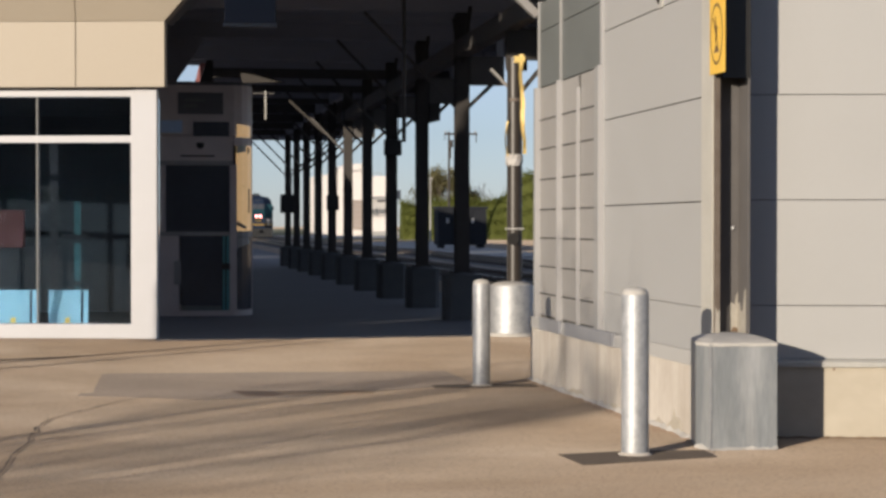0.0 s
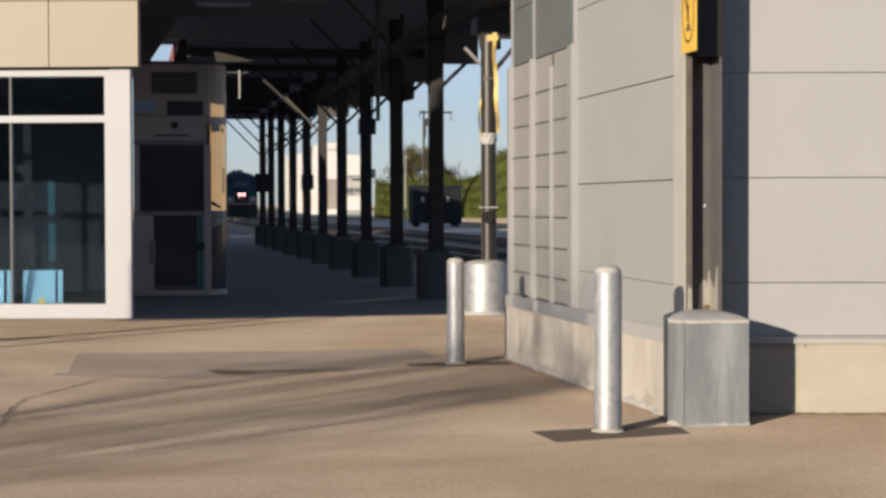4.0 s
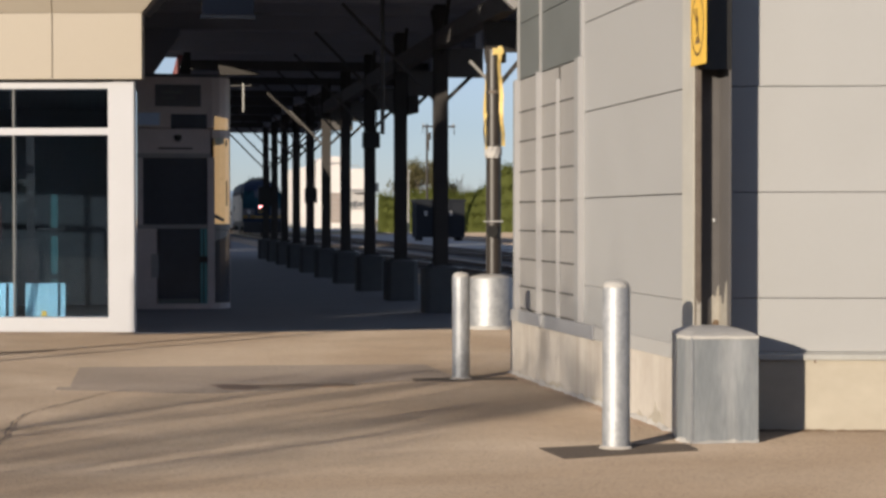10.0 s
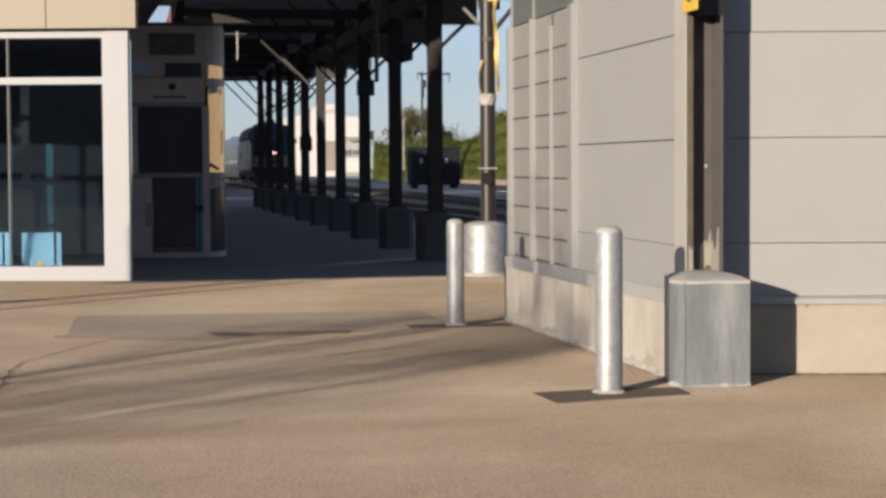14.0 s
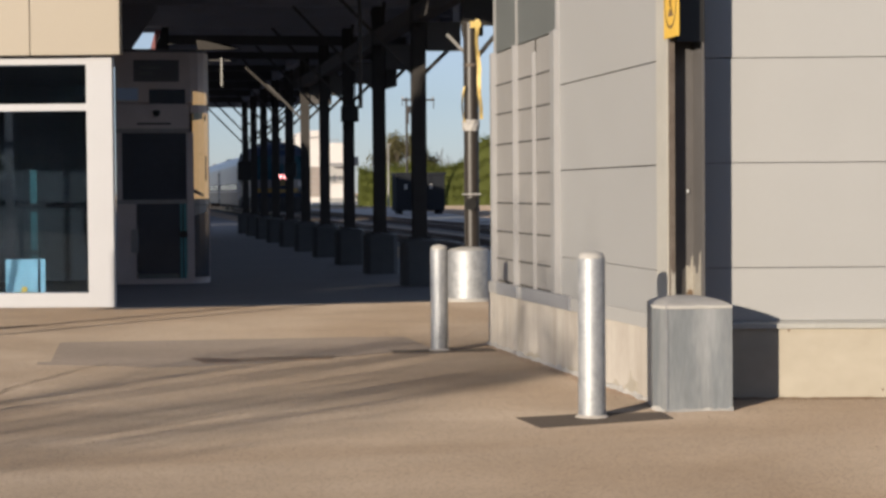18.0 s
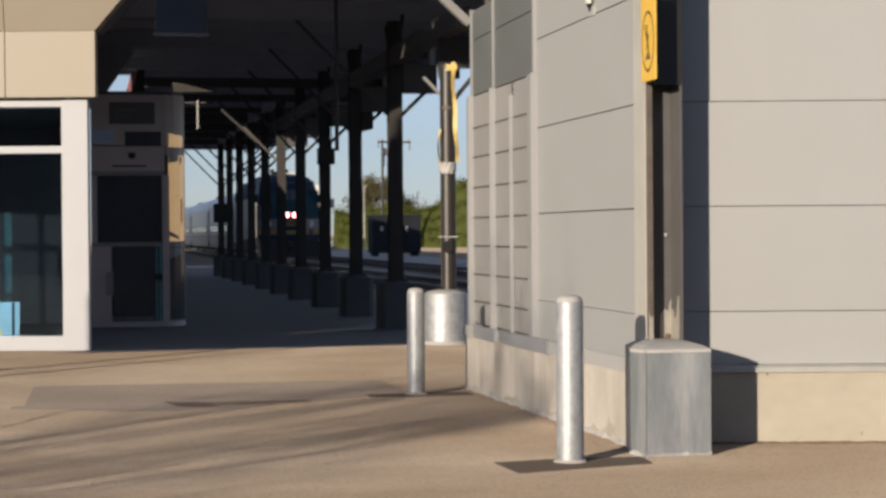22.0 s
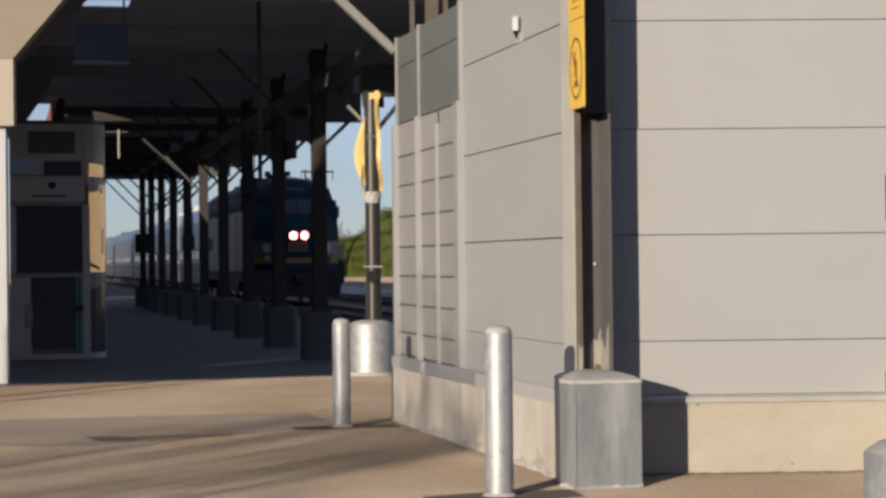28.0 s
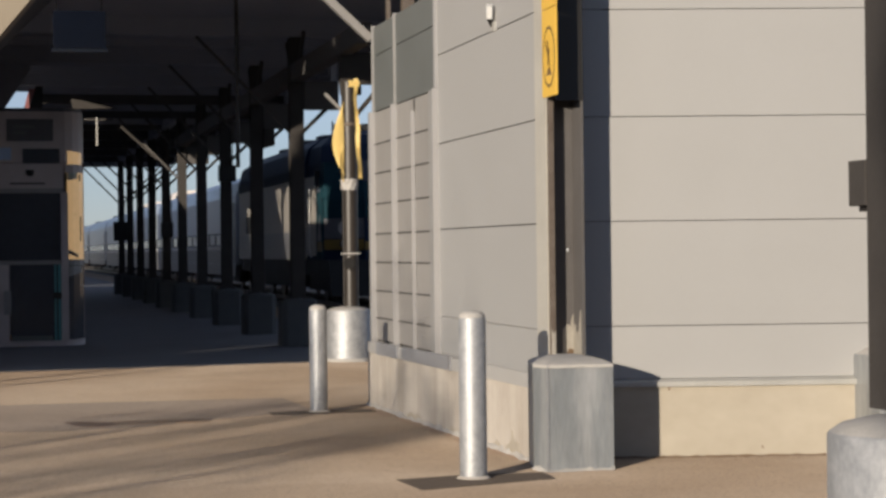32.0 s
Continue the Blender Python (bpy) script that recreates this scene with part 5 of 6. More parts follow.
def build_tracks():
    for off, lab in ((0.0, "railway track on dark ballast beside the platform"), (4.4, "second railway track on dark ballast")):
        tr = thing("railway_track", (TRACK_A + off, 0, 0), lab, "railway track", "tracks", "structure", TURN_RZ)
        part("ballast", bm_prism([(-1.9, -0.02), (1.9, -0.02), (1.45, 0.05), (-1.45, 0.05)], "y", 22, 900), "ballast", tr)
        for x in (-0.7525, 0.7525):
            part("rail", bm_box((x - 0.035, 22, 0.06, x + 0.035, 900, 0.20)), "rail", tr)
        bm = bmesh.new()
        for k in range(420):
            y = 22.5 + 0.62 * k
            bmesh.ops.create_cube(bm, size=1.0, matrix=Matrix.Translation((0, y, 0.05)) @ Matrix.Diagonal((2.5, 0.22, 0.08, 1)))
        tagged(part("sleepers", bm, "sleeper", tr), kind="stuff")


# ---- the train ----
def bogie(parent, y, material="loco_black"):
    b = part("bogie", bm_box((-1.2, y - 1.5, 0.35, -1.05, y + 1.5, 0.75), (1.05, y - 1.5, 0.35, 1.2, y + 1.5, 0.75), (-1.05, y - 0.2, 0.4, 1.05, y + 0.2, 0.7)), material, parent)
    for dy in (-1.25, 1.25):
        bm = bm_lathe([(0.0, -0.78), (0.48, -0.78), (0.51, -0.70), (0.2, -0.68), (0.2, 0.68), (0.51, 0.70), (0.48, 0.78), (0.0, 0.78)], 28)
        w = part("wheelset", bm, "rail", b)
        w.matrix_basis = pose(0, y + dy, 0.50, 0, 90, 0)


def build_loco():
    t = thing("locomotive", (0, 0, 0), "navy and teal diesel locomotive with yellow nose band, headlights lit", "locomotive")
    L = 17.0
    part("frame", bm_box((-1.45, 0.5, 0.75, 1.45, L, 1.15)), "loco_black", t)
    part("pilot", bm_prism([(-1.45, 0.25), (1.45, 0.25), (1.5, 1.15), (-1.5, 1.15)], "y", 0.1, 0.6), "loco_black", t, "black pilot plate")
    part("coupler", bm_box((-0.15, -0.35, 0.75, 0.15, 0.2, 1.0), bevel=0.03), "loco_black", t)
    # car body with rounded roof shoulders
    body = [(-1.54, 1.15), (1.54, 1.15), (1.54, 3.55), (1.40, 4.05), (1.0, 4.35), (0.4, 4.48), (-0.4, 4.48), (-1.0, 4.35), (-1.40, 4.05), (-1.54, 3.55)]
    part("hood", bm_prism(body, "y", 3.6, L), "loco_silver", t, "grey body sides")
    roof = [(1.55, 3.3), (1.56, 3.57), (1.41, 4.07), (1.01, 4.37), (0.4, 4.50), (-0.4, 4.50), (-1.01, 4.37), (-1.41, 4.07), (-1.56, 3.57), (-1.55, 3.3)]
    part("roof_cowl", bm_prism(roof, "y", 3.55, L + 0.02), "loco_navy", t, "navy roof")
    # cab: flat centre face between slanted cheeks, leaning back above the nose
    levels = [(1.15, 0.0, 1.48), (2.62, 0.04, 1.49), (3.05, 0.22, 1.48), (3.60, 0.58, 1.45), (4.05, 0.95, 1.36), (4.32, 1.35, 1.05), (4.46, 2.1, 0.55)]
    def face(z):
        for (za, ya, wa), (zb, yb, wb) in zip(levels, levels[1:]):
            if z <= zb:
                k = (z - za) / (zb - za)
                return ya + k * (yb - ya), wa + k * (wb - wa)
        return levels[-1][1:]
    def shell(heights, out=0.0, xs=(-1.0, -0.42, 0.42, 1.0), back=3.6):
        bm = bmesh.new()
        rings = []
        for z in heights:
            y0, w = face(z)
            w += out
            ring = [(x * w, y0 - out + (0.85 if abs(x) > 0.9 else 0.0)) for x in xs]
            rings.append([bm.verts.new((x, y, z)) for x, y in ring] + [bm.verts.new((xs[-1] * w, back, z)), bm.verts.new((xs[0] * w, back, z))])
        n = len(rings[0])
        for lo, hi in zip(rings, rings[1:]):
            for k in range(n):
                bm.faces.new((lo[k], lo[(k + 1) % n], hi[(k + 1) % n], hi[k]))
        bm.faces.new(rings[0][::-1]), bm.faces.new(rings[-1])
        bmesh.ops.recalc_face_normals(bm, faces=bm.faces[:])
        return bm
    part("cab", shell([z for z, _, _ in levels]), "loco_navy", t, "navy rounded cab")
    for sx in ((-1.0, -0.43), (0.43, 1.0)):
        for zs, m, lab in (([1.40, 1.66], "loco_yellow", "yellow cheek stripe"), ([1.68, 2.18], "loco_grey", "pale grey cheek panel"), ([2.20, 2.62, 3.05, 3.60], "loco_teal", "teal cheek")):
            part("cheek_panel", shell(zs, 0.012, sx, 0.86), m, t, lab)
        x = sum(sx) / 2 * 1.49
        badge = part("cheek_badge", bm_lathe([(0.0, -0.02), (0.17, -0.02), (0.17, 0.015), (0.0, 0.02)], 20), "far_pale", t, "round pale badge")
        badge.matrix_basis = pose(x, 0.40, 1.94, 90, 0, 45 if x > 0 else -45)
    for sx in (-1, 1):
        part("cab_side", bm_prism([(0.9, 1.18), (0.9, 2.6), (1.1, 2.9), (1.3, 3.25), (1.71, 3.25), (1.71, 1.18)], "x", sx * 1.47, sx * 1.525), "loco_teal", t, "teal cab side")
        part("side_window", bm_prism([(1.2, 2.85), (1.32, 3.25), (1.66, 3.25), (1.66, 2.85)], "x", sx * 1.524, sx * 1.54), "glass_dark", t)
        part("door", bm_box((sx * 1.541, 5.1, 1.2, sx * 1.552, 5.75, 3.2)), "loco_grey", t)
        part("livery_panel", bm_prism([(1.72, 3.28), (3.62, 3.28), (3.62, 1.25), (1.72, 1.25)], "x", sx * 1.541, sx * 1.546), "loco_silver", t, "silver panel behind the cab")
        part("cheek_flash", bm_prism([(1.0, 1.62), (1.65, 1.62), (1.3, 2.3)], "x", sx * 1.526, sx * 1.532), "loco_grey", t, "pale grey chevron on the cab side")
        part("cheek_flash", bm_prism([(0.95, 1.36), (1.70, 1.36), (1.62, 1.60), (0.95, 1.60)], "x", sx * 1.526, sx * 1.532), "loco_yellow", t, "yellow stripe along the cab side")
        part("lower_band", bm_box((sx * 1.541, 5.8, 1.16, sx * 1.549, L, 1.9)), "coach_skirt", t)
        part("handrail", bm_pipe([(sx * 1.56, 2.40, 1.2), (sx * 1.60, 2.40, 1.5), (sx * 1.60, 2.40, 3.0)], 0.02), "white", t)
        part("fuel_tank", bm_box((sx * 0.6, 6.0, 0.4, sx * 1.4, 11.0, 1.1), bevel=0.05), "loco_black", t)
        part("mirror", bm_box((sx * 1.50, 1.3, 3.0, sx * 1.64, 1.36, 3.4)), "loco_black", t)
        part("side_grille", bm_box((sx * 1.541, 13.8, 1.95, sx * 1.56, 15.2, 2.5)), "loco_black", t)
    part("nose_stripe", bm_box((-0.62, -0.014, 1.40, 0.62, 0.03, 1.60)), "loco_yellow", t, "yellow stripe across the nose")
    part("nose_panel", bm_box((-0.62, -0.008, 2.20, 0.62, 0.05, 2.60)), "loco_teal", t, "teal nose panel")
    part("windscreen_surround", shell([2.62, 3.05, 3.60], 0.010, (-0.42, -0.1, 0.1, 0.42), 0.86), "loco_teal", t, "teal windscreen surround")
    part("number_board", bm_box((-0.36, -0.02, 1.82, 0.30, 0.02, 2.14)), "loco_yellow", t, "yellow plate with dark bars")
    for k in range(4):
        part("plate_bar", bm_box((-0.29 + 0.14 * k, -0.026, 1.89, -0.20 + 0.14 * k, -0.02, 2.07)), "black", t)
    for x in (-0.19, 0.19):
        h = part("headlight_rim", bm_lathe([(0.0, -0.02), (0.175, -0.02), (0.18, 0.0), (0.16, 0.05), (0.0, 0.05)], 24), "loco_black", t)
        h.matrix_basis = pose(x, 0.02, 2.36, 90, 0, 0)
        part("lens", bm_lathe([(0.0, 0.045), (0.15, 0.045), (0.125, 0.07), (0.0, 0.085)], 24), "lamp_on", h, "lit headlight")
    for x in (-1.05, 1.05):
        h = part("ditch_light", bm_lathe([(0.0, -0.02), (0.13, -0.02), (0.13, 0.05), (0.0, 0.06)], 20), "far_window", t, "unlit ditch light")
        h.matrix_basis = pose(x, 0.36, 1.55, 90, 0, 0)
    for xa, xb in ((-0.62, -0.03), (0.03, 0.62)):
        part("windscreen", bm_prism([(0.24, 3.08), (0.57, 3.60), (0.53, 3.62), (0.20, 3.10)], "x", xa, xb), "glass_dark", t)
        part("wiper", bm_beam((((xa + xb) / 2, 0.18, 3.09), ((xa + xb) / 2 + 0.2, 0.42, 3.48), 0.02, 0.02)), "loco_black", t)
    part("class_light", bm_box((-0.35, 0.88, 3.92, 0.35, 1.0, 4.02)), "far_window", t)
    part("horn", bm_box((-0.5, 4.1, 4.46, 0.2, 4.7, 4.66), (-0.62, 3.8, 4.58, -0.45, 4.2, 4.76), (-0.2, 3.75, 4.6, -0.05, 4.2, 4.80), (0.1, 3.8, 4.58, 0.28, 4.2, 4.76)), "loco_black", t, "black roof horns")
    part("antenna", bm_pipe([(-0.9, 2.8, 4.35), (-0.9, 2.8, 4.75)], 0.02), "loco_black", t)
    for y in (7.0, 9.5, 12.0, 14.0):
        part("roof_fan", bm_lathe([(0.62, 4.46), (0.62, 4.60), (0.5, 4.64), (0, 4.64)], 24, (0, y)), "loco_black", t)
    part("exhaust_box", bm_box((-0.5, 10.4, 4.46, 0.5, 11.2, 4.72), bevel=0.03), "loco_black", t)
    bogie(t, 3.4), bogie(t, 13.6)
    return t


def build_coach():
    t = thing("coach", (0, 0, 0), "bright stainless passenger coach with a dark window band", "railway coach", "coaches of the train")
    L = 25.4
    side = [(-1.52, 0.95), (1.52, 0.95), (1.52, 3.3), (1.36, 3.75), (0.9, 4.02), (0.3, 4.12), (-0.3, 4.12), (-0.9, 4.02), (-1.36, 3.75), (-1.52, 3.3)]
    part("body", bm_prism(side, "y", 0.3, L - 0.3), "coach_steel", t)
    for sx in (-1, 1):
        part("window_band", bm_box((sx * 1.522, 1.8, 1.60, sx * 1.53, L - 1.8, 2.06)), "loco_black", t)
        for k in range(10):
            y = 2.3 + 2.1 * k
            part("window", bm_box((sx * 1.53, y, 1.64, sx * 1.538, y + 1.6, 2.02)), "glass_dark", t)
        part("stripe", bm_box((sx * 1.522, 0.4, 1.48, sx * 1.532, L - 0.4, 1.56)), "white", t)
        part("skirt", bm_box((sx * 1.35, 0.8, 0.55, sx * 1.50, L - 0.8, 1.0)), "coach_skirt", t)
        part("lower_side", bm_box((sx * 1.521, 0.4, 0.96, sx * 1.528, L - 0.4, 1.46)), "coach_skirt", t)
        for y in (0.6, L - 1.5):
            part("door", bm_box((sx * 1.523, y, 1.0, sx * 1.54, y + 0.85, 3.05)), "coach_skirt", t)
    part("gangway", bm_box((-0.6, 0.0, 1.1, 0.6, 0.3, 3.4)), "loco_black", t)
    part("gangway", bm_box((-0.6, L - 0.3, 1.1, 0.6, L, 3.4)), "loco_black", t)
    part("roof_unit", bm_box((-0.6, 3.0, 4.08, 0.6, 6.0, 4.25), bevel=0.04), "coach_skirt", t)
    bogie(t, 3.6), bogie(t, L - 3.6)
    return t


# ---- the distance ----
def leaf_clumps(name, spots, material, seed, parent=None, size=0.5):
    """Many small leaf cards, tilted at random, round the spots (x, y, z, radius, count)."""
    rng = np.random.default_rng(seed)
    verts, faces = [], []
    for x, y, z, r, n in spots:
        c = rng.normal(0, 0.45, (n, 3)) * r + (x, y, z)
        for p in c:
            if p[2] < 0.05:
                p[2] = rng.uniform(0.05, 0.6)
            a, b = rng.normal(0, 1, (2, 3))
            a /= np.linalg.norm(a)
            b = np.cross(a, b)
            b /= np.linalg.norm(b)
            s = size * rng.uniform(0.5, 1.2)
            k = len(verts)
            verts += [p + a * s, p + b * s * 0.6, p - a * s, p - b * s * 0.6]
            faces.append((k, k + 1, k + 2, k + 3))
    me = bpy.data.meshes.new(name)
    me.from_pydata([tuple(v) for v in verts], [], faces)
    me.materials.append(M[material])
    ob = new(name, me)
    if parent:
        ob.parent = parent
    return ob


def limbs(parent, h, r, seed, spread=0.45, depth=3):
    """A tapered trunk with forked limbs, one mesh; returns the tips."""
    rng = random.Random(seed)
    bm = bmesh.new()
    tips = []
    def grow(p, d, length, rad, level):
        q = p + d * length
        m = d.to_track_quat("Z", "Y").to_matrix().to_4x4()
        bmesh.ops.create_cone(bm, segments=7, radius1=rad, radius2=rad * 0.62, depth=length, cap_ends=True, matrix=Matrix.Translation((p + q) / 2) @ m)
        if level == 0:
            tips.append(q)
            return
        for _ in range(rng.choice((2, 3, 3))):
            e = (d + Vector((rng.gauss(0, spread), rng.gauss(0, spread), rng.gauss(0.1, 0.25)))).normalized()
            grow(q, e, length * rng.uniform(0.6, 0.85), rad * 0.6, level - 1)
    grow(Vector((0, 0, -0.1)), Vector((0, 0, 1)), h * 0.34, r, depth)
    part("trunk", bm, "bark", parent)
    return tips


def build_distance():
    # pale works building beyond the tracks, in three blocks of different height
    w = thing("works_building", (25.65, 300, 0), "pale cream flat-roofed works building across the tracks", "building")
    part("wall", bm_box((0.0, 0.3, -0.1, 2.25, 20, 9.55), bevel=0.05), "far_white", w)
    part("parapet", bm_box((-0.1, 0.2, 9.55, 2.2, 20, 9.8)), "far_white", w)
    part("wall", bm_prism([(2.25, -0.1), (7.0, -0.1), (7.0, 11.6), (4.4, 11.6), (3.6, 11.2), (2.25, 9.9)], "y", 0, 20), "far_white", w)
    part("wall", bm_box((7.0, 0.06, -0.1, 12.4, 20, 9.5), bevel=0.05), "far_white", w)
    part("parapet", bm_box((7.02, -0.02, 9.5, 12.45, 0.25, 9.65)), "far_white", w)
    part("roof_pipe", bm_pipe([(7.1, 0.6, 9.6), (7.1, 0.6, 10.1), (10.0, 0.6, 10.15), (10.0, 0.6, 9.6)], 0.06), "far_grey", w, "thin grey roof pipe")
    part("roof_pipe", bm_pipe([(4.9, -0.1, 10.3), (5.1, -0.5, 10.5), (6.6, -0.5, 10.6), (6.8, -0.5, 9.9)], 0.06), "far_grey", w, "thin grey wall pipe")
    part("loading_door", bm_box((5.2, -0.05, 0.9, 7.0, 0.0, 5.75)), "far_brown", w, "brown-grey roller door")
    for k in range(5):
        part("door_rib", bm_box((5.2, -0.08, 1.6 + 0.85 * k, 7.0, -0.05, 1.66 + 0.85 * k)), "far_grey", w)
    part("door_frame", bm_box((5.05, -0.12, 0.9, 5.2, 0.0, 5.9), (5.05, -0.12, 5.75, 7.0, 0.0, 5.9)), "far_white", w)
    part("awning", bm_prism([(-1.3, 5.75), (0.06, 6.3), (0.06, 6.4), (-1.3, 5.87)], "x", 8.3, 12.0), "far_grey", w, "grey sheet awning")
    # the awning's shade, laid on the wall as a greyer box
    part("awning_shade", bm_box((8.3, 0.0, 4.4, 12.0, 0.055, 5.7)), "far_pale", w, "awning shade painted pale grey on the wall")
    for x, z, dx, dz in ((8.1, 3.5, 0.75, 0.75), (8.95, 3.45, 0.45, 0.9), (9.6, 3.55, 0.85, 0.7), (10.6, 3.5, 0.7, 0.75), (11.45, 3.5, 0.5, 0.7)):
        f = part("window", bm_box((x, -0.12, z, x + dx, 0.055, z + dz)), "window_haze", w)
        part("frame", bm_box((x - 0.06, -0.15, z - 0.1, x + dx + 0.06, -0.12, z), (x - 0.06, -0.15, z + dz, x + dx + 0.06, -0.12, z + 0.08 + dz)), "far_grey", f)
    part("ledge", bm_box((8.0, -0.25, 3.1, 12.2, 0.05, 3.3)), "far_grey", w)
    part("door", bm_box((7.6, -0.02, 0, 8.0, 0.055, 2.4)), "far_green", w, "dark green narrow door")
    part("side_cabinet", bm_box((12.4, 1.0, 5.9, 13.2, 3.0, 7.4), bevel=0.05), "far_grey", w, "grey plant cabinet on the side wall")
    part("step", bm_box((8.1, -1.2, -0.05, 12.6, -0.02, 0.7), bevel=0.05), "concrete_far", w, "pale loading step")

    # dark steel hut or bin beside the far tracks
    b = thing("lineside_container", (19.05, 127.3, 0), "dark blue-black steel container beside the far track", "container")
    part("body", bm_box((0.0, 0, 0.25, 3.4, 2.2, 2.75), bevel=0.06), "bin", b)
    part("lid", bm_box((-0.08, -0.08, 2.72, 3.5, 2.3, 2.9), bevel=0.03), "bin", b)
    part("rib", bm_box((0.95, -0.06, 0.3, 1.05, 0.0, 2.7)), "bin", b)
    part("rib", bm_box((2.3, -0.06, 0.3, 2.4, 0.0, 2.7)), "bin", b)
    part("label", bm_box((2.3, -0.07, 1.75, 2.5, -0.062, 2.1)), "far_grey", b)
    part("label", bm_box((0.55, -0.07, 1.75, 0.75, -0.062, 2.1)), "far_grey", b)
    for x in (0.2, 3.0):
        part("foot", bm_box((x, 0.1, 0, x + 0.25, 2.1, 0.26)), "bin", b)

    tagged(part("far_platform", bm_prism([(15.2, 70), (19.0, 70), (26, 175), (16.9, 175)], "z", -0.02, 0.02), "concrete_far"), "pale concrete platform between the far tracks", "pavement", kind="structure")
    tagged(part("far_kerb", bm_box((15.6, 88, 0.0, 30, 92, 0.10)), "concrete_far"), "pale concrete strip beyond the tracks", "pavement", kind="structure")
    tagged(part("field", bm_box((14, 205, -0.02, 400, 900, 0.03)), "field"), "rough grass beyond the railway", "ground", kind="structure")

    tagged(part("yard", bm_box((16, 230, -0.02, 60, 299, 0.04)), "concrete_far"), "pale concrete yard before the works building", "pavement", kind="structure")

    # hedge line and trees: a lumpy clipped mass under a coat of leaves
    rng = random.Random(3)
    def top(x):
        return 4.6 + 0.3 * math.sin(x * 0.61) + 0.2 * math.sin(x * 1.7 + 1) + min(3.0, max(0, x - 37.5) * 0.8)
    bm = bmesh.new()
    rows = []
    for k in range(170):
        x = 26.9 + 0.31 * k
        h = top(x)
        rows.append([bm.verts.new((x + rng.uniform(-0.1, 0.1), 208 + dy + rng.uniform(-0.14, 0.14), max(-0.1, h * z + (rng.uniform(-0.12, 0.12) if z > 0 else 0)))) for dy, z in ((-2.3, -0.02), (-2.25, 0.15), (-2.05, 0.32), (-1.75, 0.5), (-1.4, 0.66), (-0.95, 0.8), (-0.4, 0.91), (0.4, 0.96), (1.4, 0.75), (2.0, -0.02))])
    for a, b in zip(rows, rows[1:]):
        for k in range(len(a) - 1):
            bm.faces.new((a[k], b[k], b[k + 1], a[k + 1]))
    bm.faces.new(rows[0]), bm.faces.new(rows[-1][::-1])
    hedge = part("hedge", bm, "leaf", smooth=True)
    tagged(hedge, "bright green scrub hedge beyond the tracks", "hedge", kind="stuff")
    spots = []
    for k in range(130):
        x = 27.0 + 0.4 * k
        h = top(x)
        for dy, z in ((-2.1, 0.18), (-1.9, 0.42), (-1.4, 0.66), (-0.6, 0.88), (0.2, 0.97)):
            spots.append((x, 208 + dy, h * z + rng.uniform(-0.1, 0.1), 0.5, 55))
    leaf_clumps("leaves", spots, "leaf", 11, hedge, size=0.11)
    for x, y, h, seed, m, n in ((31.9, 212, 6.9, 4, "leaf_dry", 85), (33.3, 213, 6.6, 5, "leaf_dry", 75), (30.4, 214, 6.0, 9, "leaf_dry", 22), (36.3, 214, 7.0, 6, None, 0), (42.0, 212, 7.4, 7, "leaf", 90)):
        t = thing("tree", (x, y, 0), "half-bare spring tree behind the hedge" if m != "leaf" else "leafy green tree behind the hedge", "tree", "trees behind the hedge")
        tips = limbs(t, h, 0.13, seed, 0.42, 4)
        if n:
            leaf_clumps("crown", [(p.x, p.y, p.z, 0.9, n) for p in tips], m, seed, t, 0.15)

    # poles
    for x, y, h in ((31.1, 200, 11.8),):
        p = thing("utility_pole", (x, y, 0), "tall wooden utility pole with cross arms", "utility pole")
        part("pole", bm_lathe([(0.16, -0.1), (0.11, h)], 12), "steel_dark", p)
        part("cross_arm", bm_box((-0.5, -0.08, h - 0.35, 3.1, 0.08, h - 0.15)), "steel_dark", p)
        for dx in (-0.4, 0.9, 2.9):
            part("insulator", bm_lathe([(0.07, h - 0.15), (0.09, h + 0.05), (0.0, h + 0.1)], 8, (dx, 0)), "far_grey", p)
        part("transformer", bm_lathe([(0.0, h - 1.75), (0.2, h - 1.72), (0.2, h - 0.95), (0.0, h - 0.9)], 12, (0.22, -0.2)), "steel_dark", p, "dark transformer can")
        part("bracket", bm_box((0.05, -0.2, h - 2.9, 0.22, -0.1, h - 1.72)), "steel_dark", p)
        part("drop", bm_beam(((-0.45, 0, h - 0.3), (-0.45, 0, h - 0.95), 0.07, 0.07)), "steel_dark", p)
        part("drop", bm_beam(((3.0, 0, h - 0.3), (3.0, 0, h - 1.2), 0.08, 0.08)), "steel_dark", p)
    for x, y, h in ((24.7, 170, 6.0), (45, 400, 16), (52, 420, 17)):
        p = thing("lamp_post", (x, y, 0), "slim pale lamp post in the distance", "lamp post", "lamp posts")
        part("post", bm_lathe([(0.09, -0.1), (0.06, h)], 10), "far_grey", p)
        part("arm", bm_box((-0.05, -0.05, h - 0.1, 0.25, 0.05, h)), "far_grey", p)


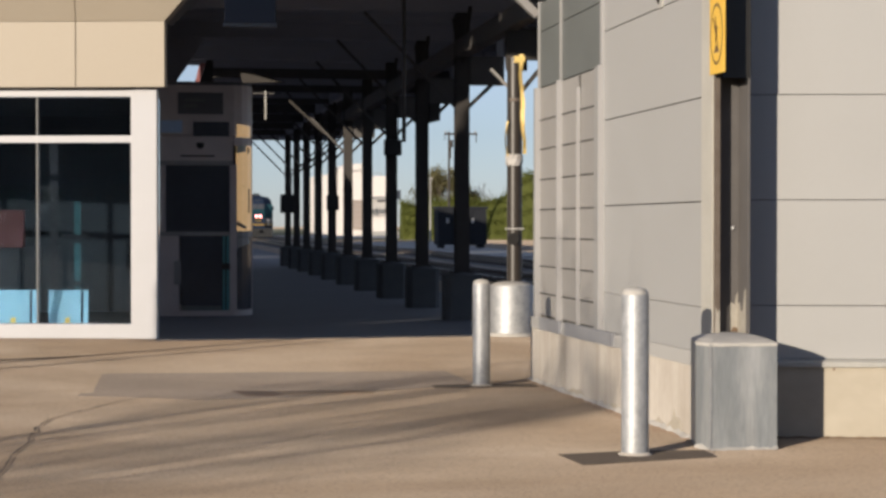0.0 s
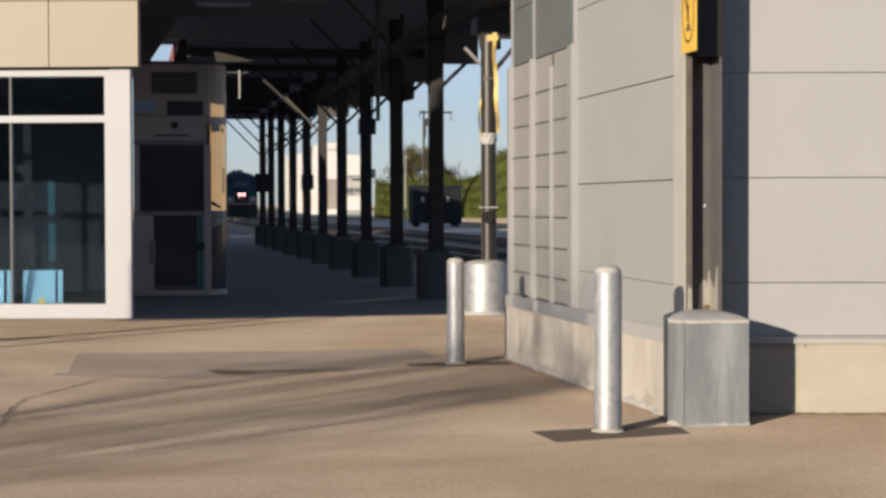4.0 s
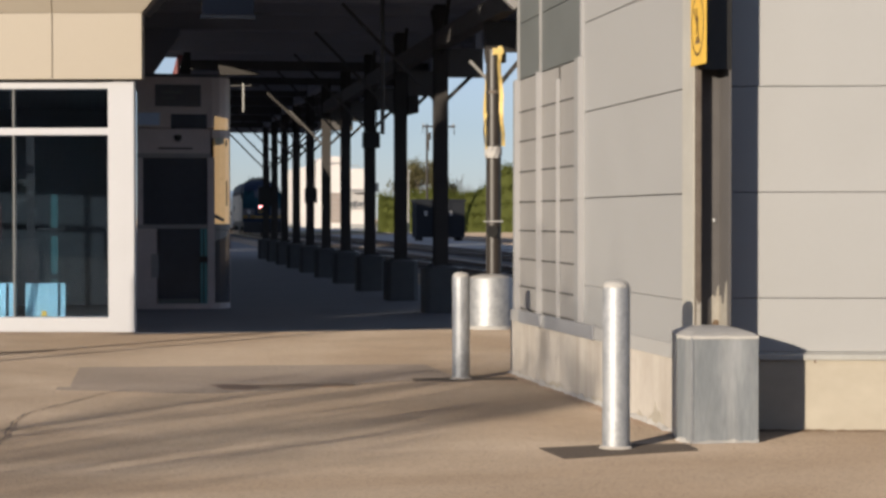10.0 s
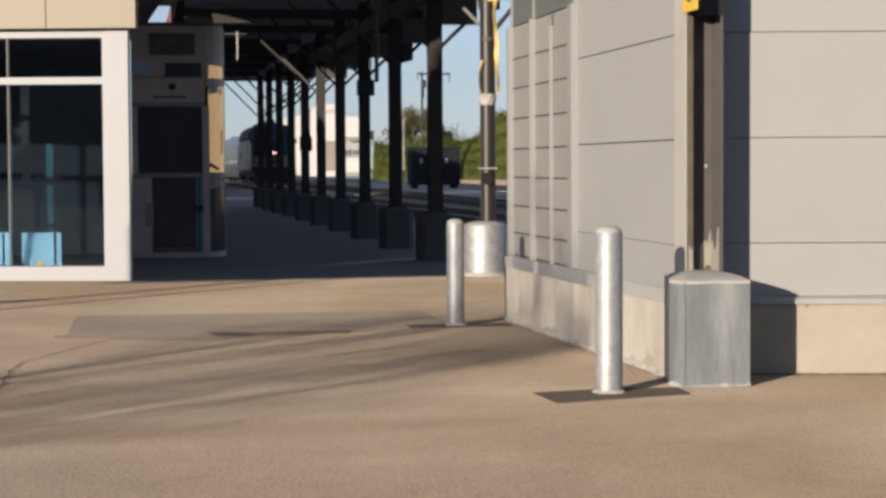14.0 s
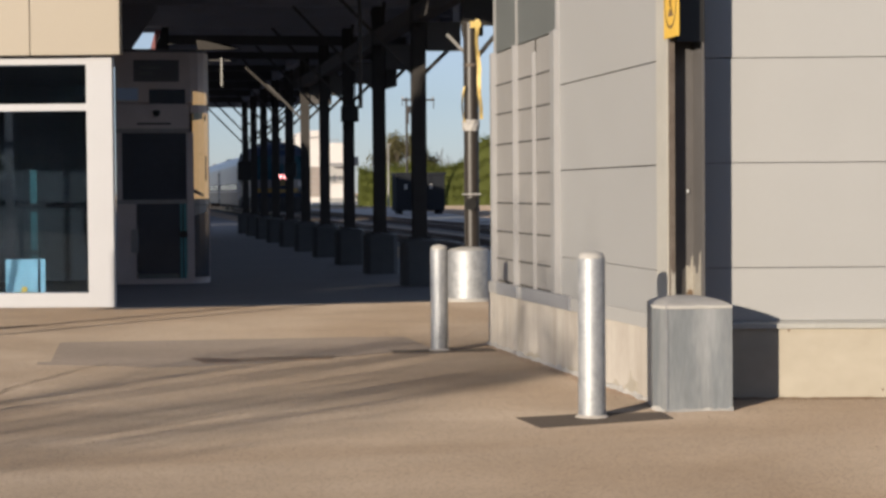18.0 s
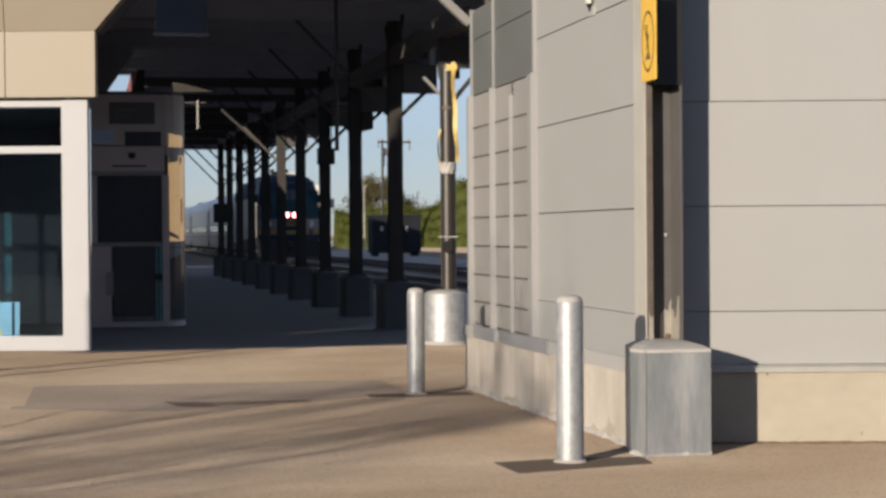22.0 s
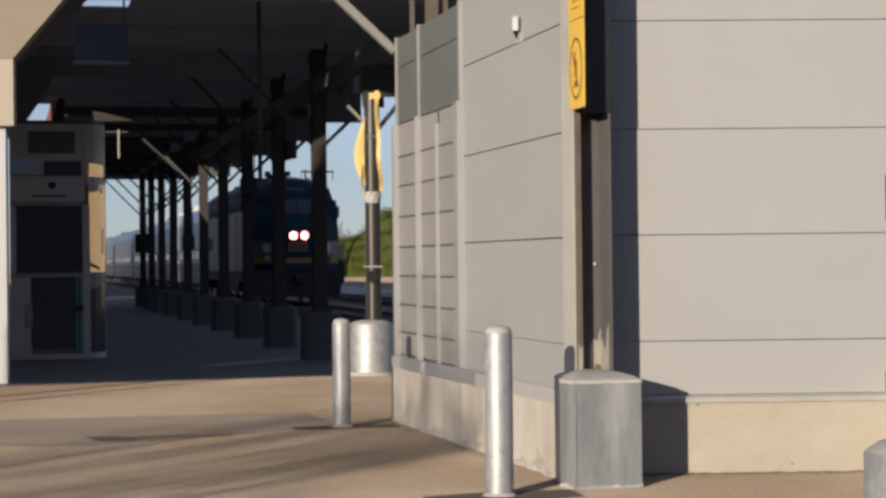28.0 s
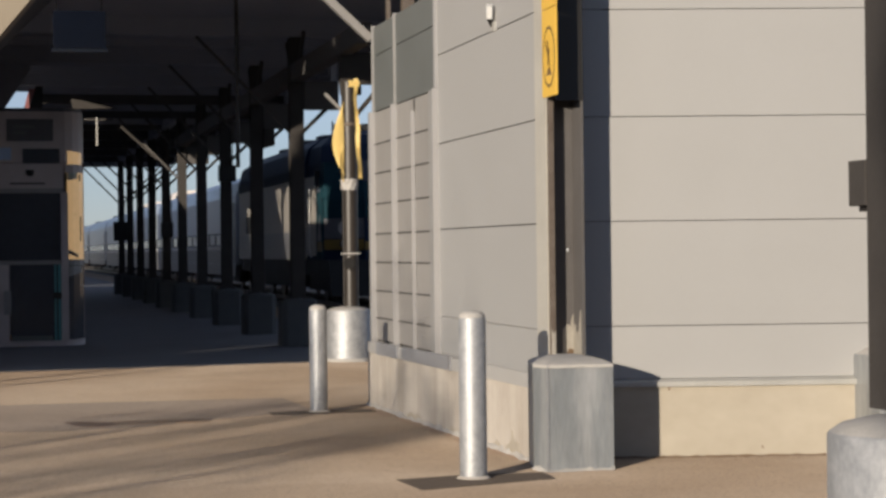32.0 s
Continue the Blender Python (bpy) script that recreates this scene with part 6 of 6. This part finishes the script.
# ---- added outside the view: casters of the forecourt's long shadows, dark shapes for reflections ----
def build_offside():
    # made-up board, its outline cut to shade the platform but not the cornice
    s = thing("billboard", (-7.03, 15.59, 0), "unseen blank board on two posts, added to shade the platform", "billboard", rz=5.5)
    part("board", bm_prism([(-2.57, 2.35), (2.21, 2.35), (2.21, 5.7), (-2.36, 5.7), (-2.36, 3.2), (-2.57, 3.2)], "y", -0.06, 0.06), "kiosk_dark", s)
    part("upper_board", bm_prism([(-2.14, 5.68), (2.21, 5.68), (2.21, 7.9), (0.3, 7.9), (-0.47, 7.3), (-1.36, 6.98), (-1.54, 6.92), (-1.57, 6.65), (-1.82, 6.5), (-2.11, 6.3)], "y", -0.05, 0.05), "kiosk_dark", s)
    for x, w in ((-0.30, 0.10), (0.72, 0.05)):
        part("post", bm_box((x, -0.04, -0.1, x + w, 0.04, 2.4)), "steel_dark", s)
    # unseen trees, placed so twig shadows streak the forecourt
    for x, y, h, seed, r in ((-10.9, 2.3, 3.9, 21, 0.055), (-13.0, -0.1, 4.2, 22, 0.05), (-9.3, 2.6, 3.3, 25, 0.045), (-14.2, -1.6, 4.6, 27, 0.06), (-11.8, -0.9, 4.1, 28, 0.05)):
        t = thing("tree", (x, y, 0), "unseen slender budded tree placed to streak the forecourt with shadow", "tree", "street trees")
        tips = limbs(t, h, r * 0.62, seed, 0.34, 6)
        # bud cards added to fill out the crown's shadow band
        leaf_clumps("buds", [(p.x, p.y, p.z, 0.3, 2) for p in tips], "leaf_dry", seed, t, 0.035)
    # unseen long building added behind the forecourt to shade ground the glass mirrors
    s = thing("street_building", (-20.0, -19.0, 0), "unseen long brick building added to darken the glass reflections", "building", rz=-45)
    part("wall", bm_box((0.0, -8.0, -0.1, 42.0, 0.0, 9.5)), "street_brick", s)
    part("parapet", bm_box((-0.1, -8.1, 9.5, 42.1, 0.1, 9.9)), "far_grey", s)
    for k in range(11):
        for z in (1.2, 4.2, 7.0):
            w = part("window", bm_box((1.6 + 3.7 * k, 0.0, z, 3.2 + 3.7 * k, 0.06, z + 1.5)), "far_window", s)
            part("sill", bm_box((1.5 + 3.7 * k, 0.0, z - 0.12, 3.3 + 3.7 * k, 0.12, z)), "far_grey", w)
    # unseen tree line added along the street behind, for the glass to mirror
    rng = random.Random(14)
    spots = []
    for k in range(95):
        x = -150 + 2.2 * k
        for z in (1.5, 4.5, 7.2):
            spots.append((x + rng.uniform(-1, 1), -82 + rng.uniform(-4, 4), z, 3.0, 34))
    tagged(leaf_clumps("unseen_street_trees", spots, "leaf_shade", 17, size=1.1), "unseen dense tree row added behind the forecourt for dark reflections", "trees", kind="stuff")


build_ground()
build_grey_building()
build_glazed_building()
build_kiosk()
build_canopy()
build_canopy_columns()
build_hanging_sign()
build_forecourt()
build_litter()
TAPE = build_tape()
LOOP = build_tape_loop()
build_tracks()
LOCO = build_loco()
COACH = build_coach()
build_distance()
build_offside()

# the nose of the train along the track, by time
NOSE = [(0, 190.61), (2, 182.66), (4, 174.43), (6, 165.96), (8, 157.26), (10, 148.36), (12, 139.30), (14, 130.08), (16, 120.75), (18, 111.33), (20, 101.85), (22, 92.32), (24, 82.79), (26, 73.27), (28, 63.79), (29, 59.07), (30, 54.38), (31, 49.70), (32, 45.06)]


def motions():
    def at(y):
        return pose(TRACK_A + TRACK_B * y, y, 0.18, 0, 0, TURN_RZ)
    walk(LOCO, [(t, at(y)) for t, y in NOSE])
    coaches = [COACH] + [copy_thing(COACH, at(300 + 26 * k)) for k in range(7)]
    for k, c in enumerate(coaches):
        walk(c, [(t, at(y + 17.6 + 25.6 * k)) for t, y in NOSE])
    # the tape swings about the shaft
    walk(TAPE, [(t, pose(4.955, 25.85, 2.5, 0, 0, a)) for t, a in ((0.0, 0), (6.0, -6), (8.0, -10), (12.0, 6), (18.0, 0), (24.0, -4), (28.0, -8), (29.0, 8), (30.3, -8), (31.0, 4), (31.3, -14), (32.0, 2))])
    walk(LOOP, [(t, pose(4.955, 25.85, 2.5, 0, 0, a)) for t, a in ((0.0, -94), (6.0, -84), (10.0, -80), (12.0, -94), (20.0, -92), (21.0, -55), (22.0, -92), (22.5, -10), (23.5, -16), (24.0, -32), (26.5, 0), (27.0, -16), (27.5, -20), (28.0, -6), (28.5, -16), (29.0, -84), (29.6, -68), (30.0, -52), (30.3, -80), (31.0, -96), (31.3, -12), (32.0, 2))])


motions()
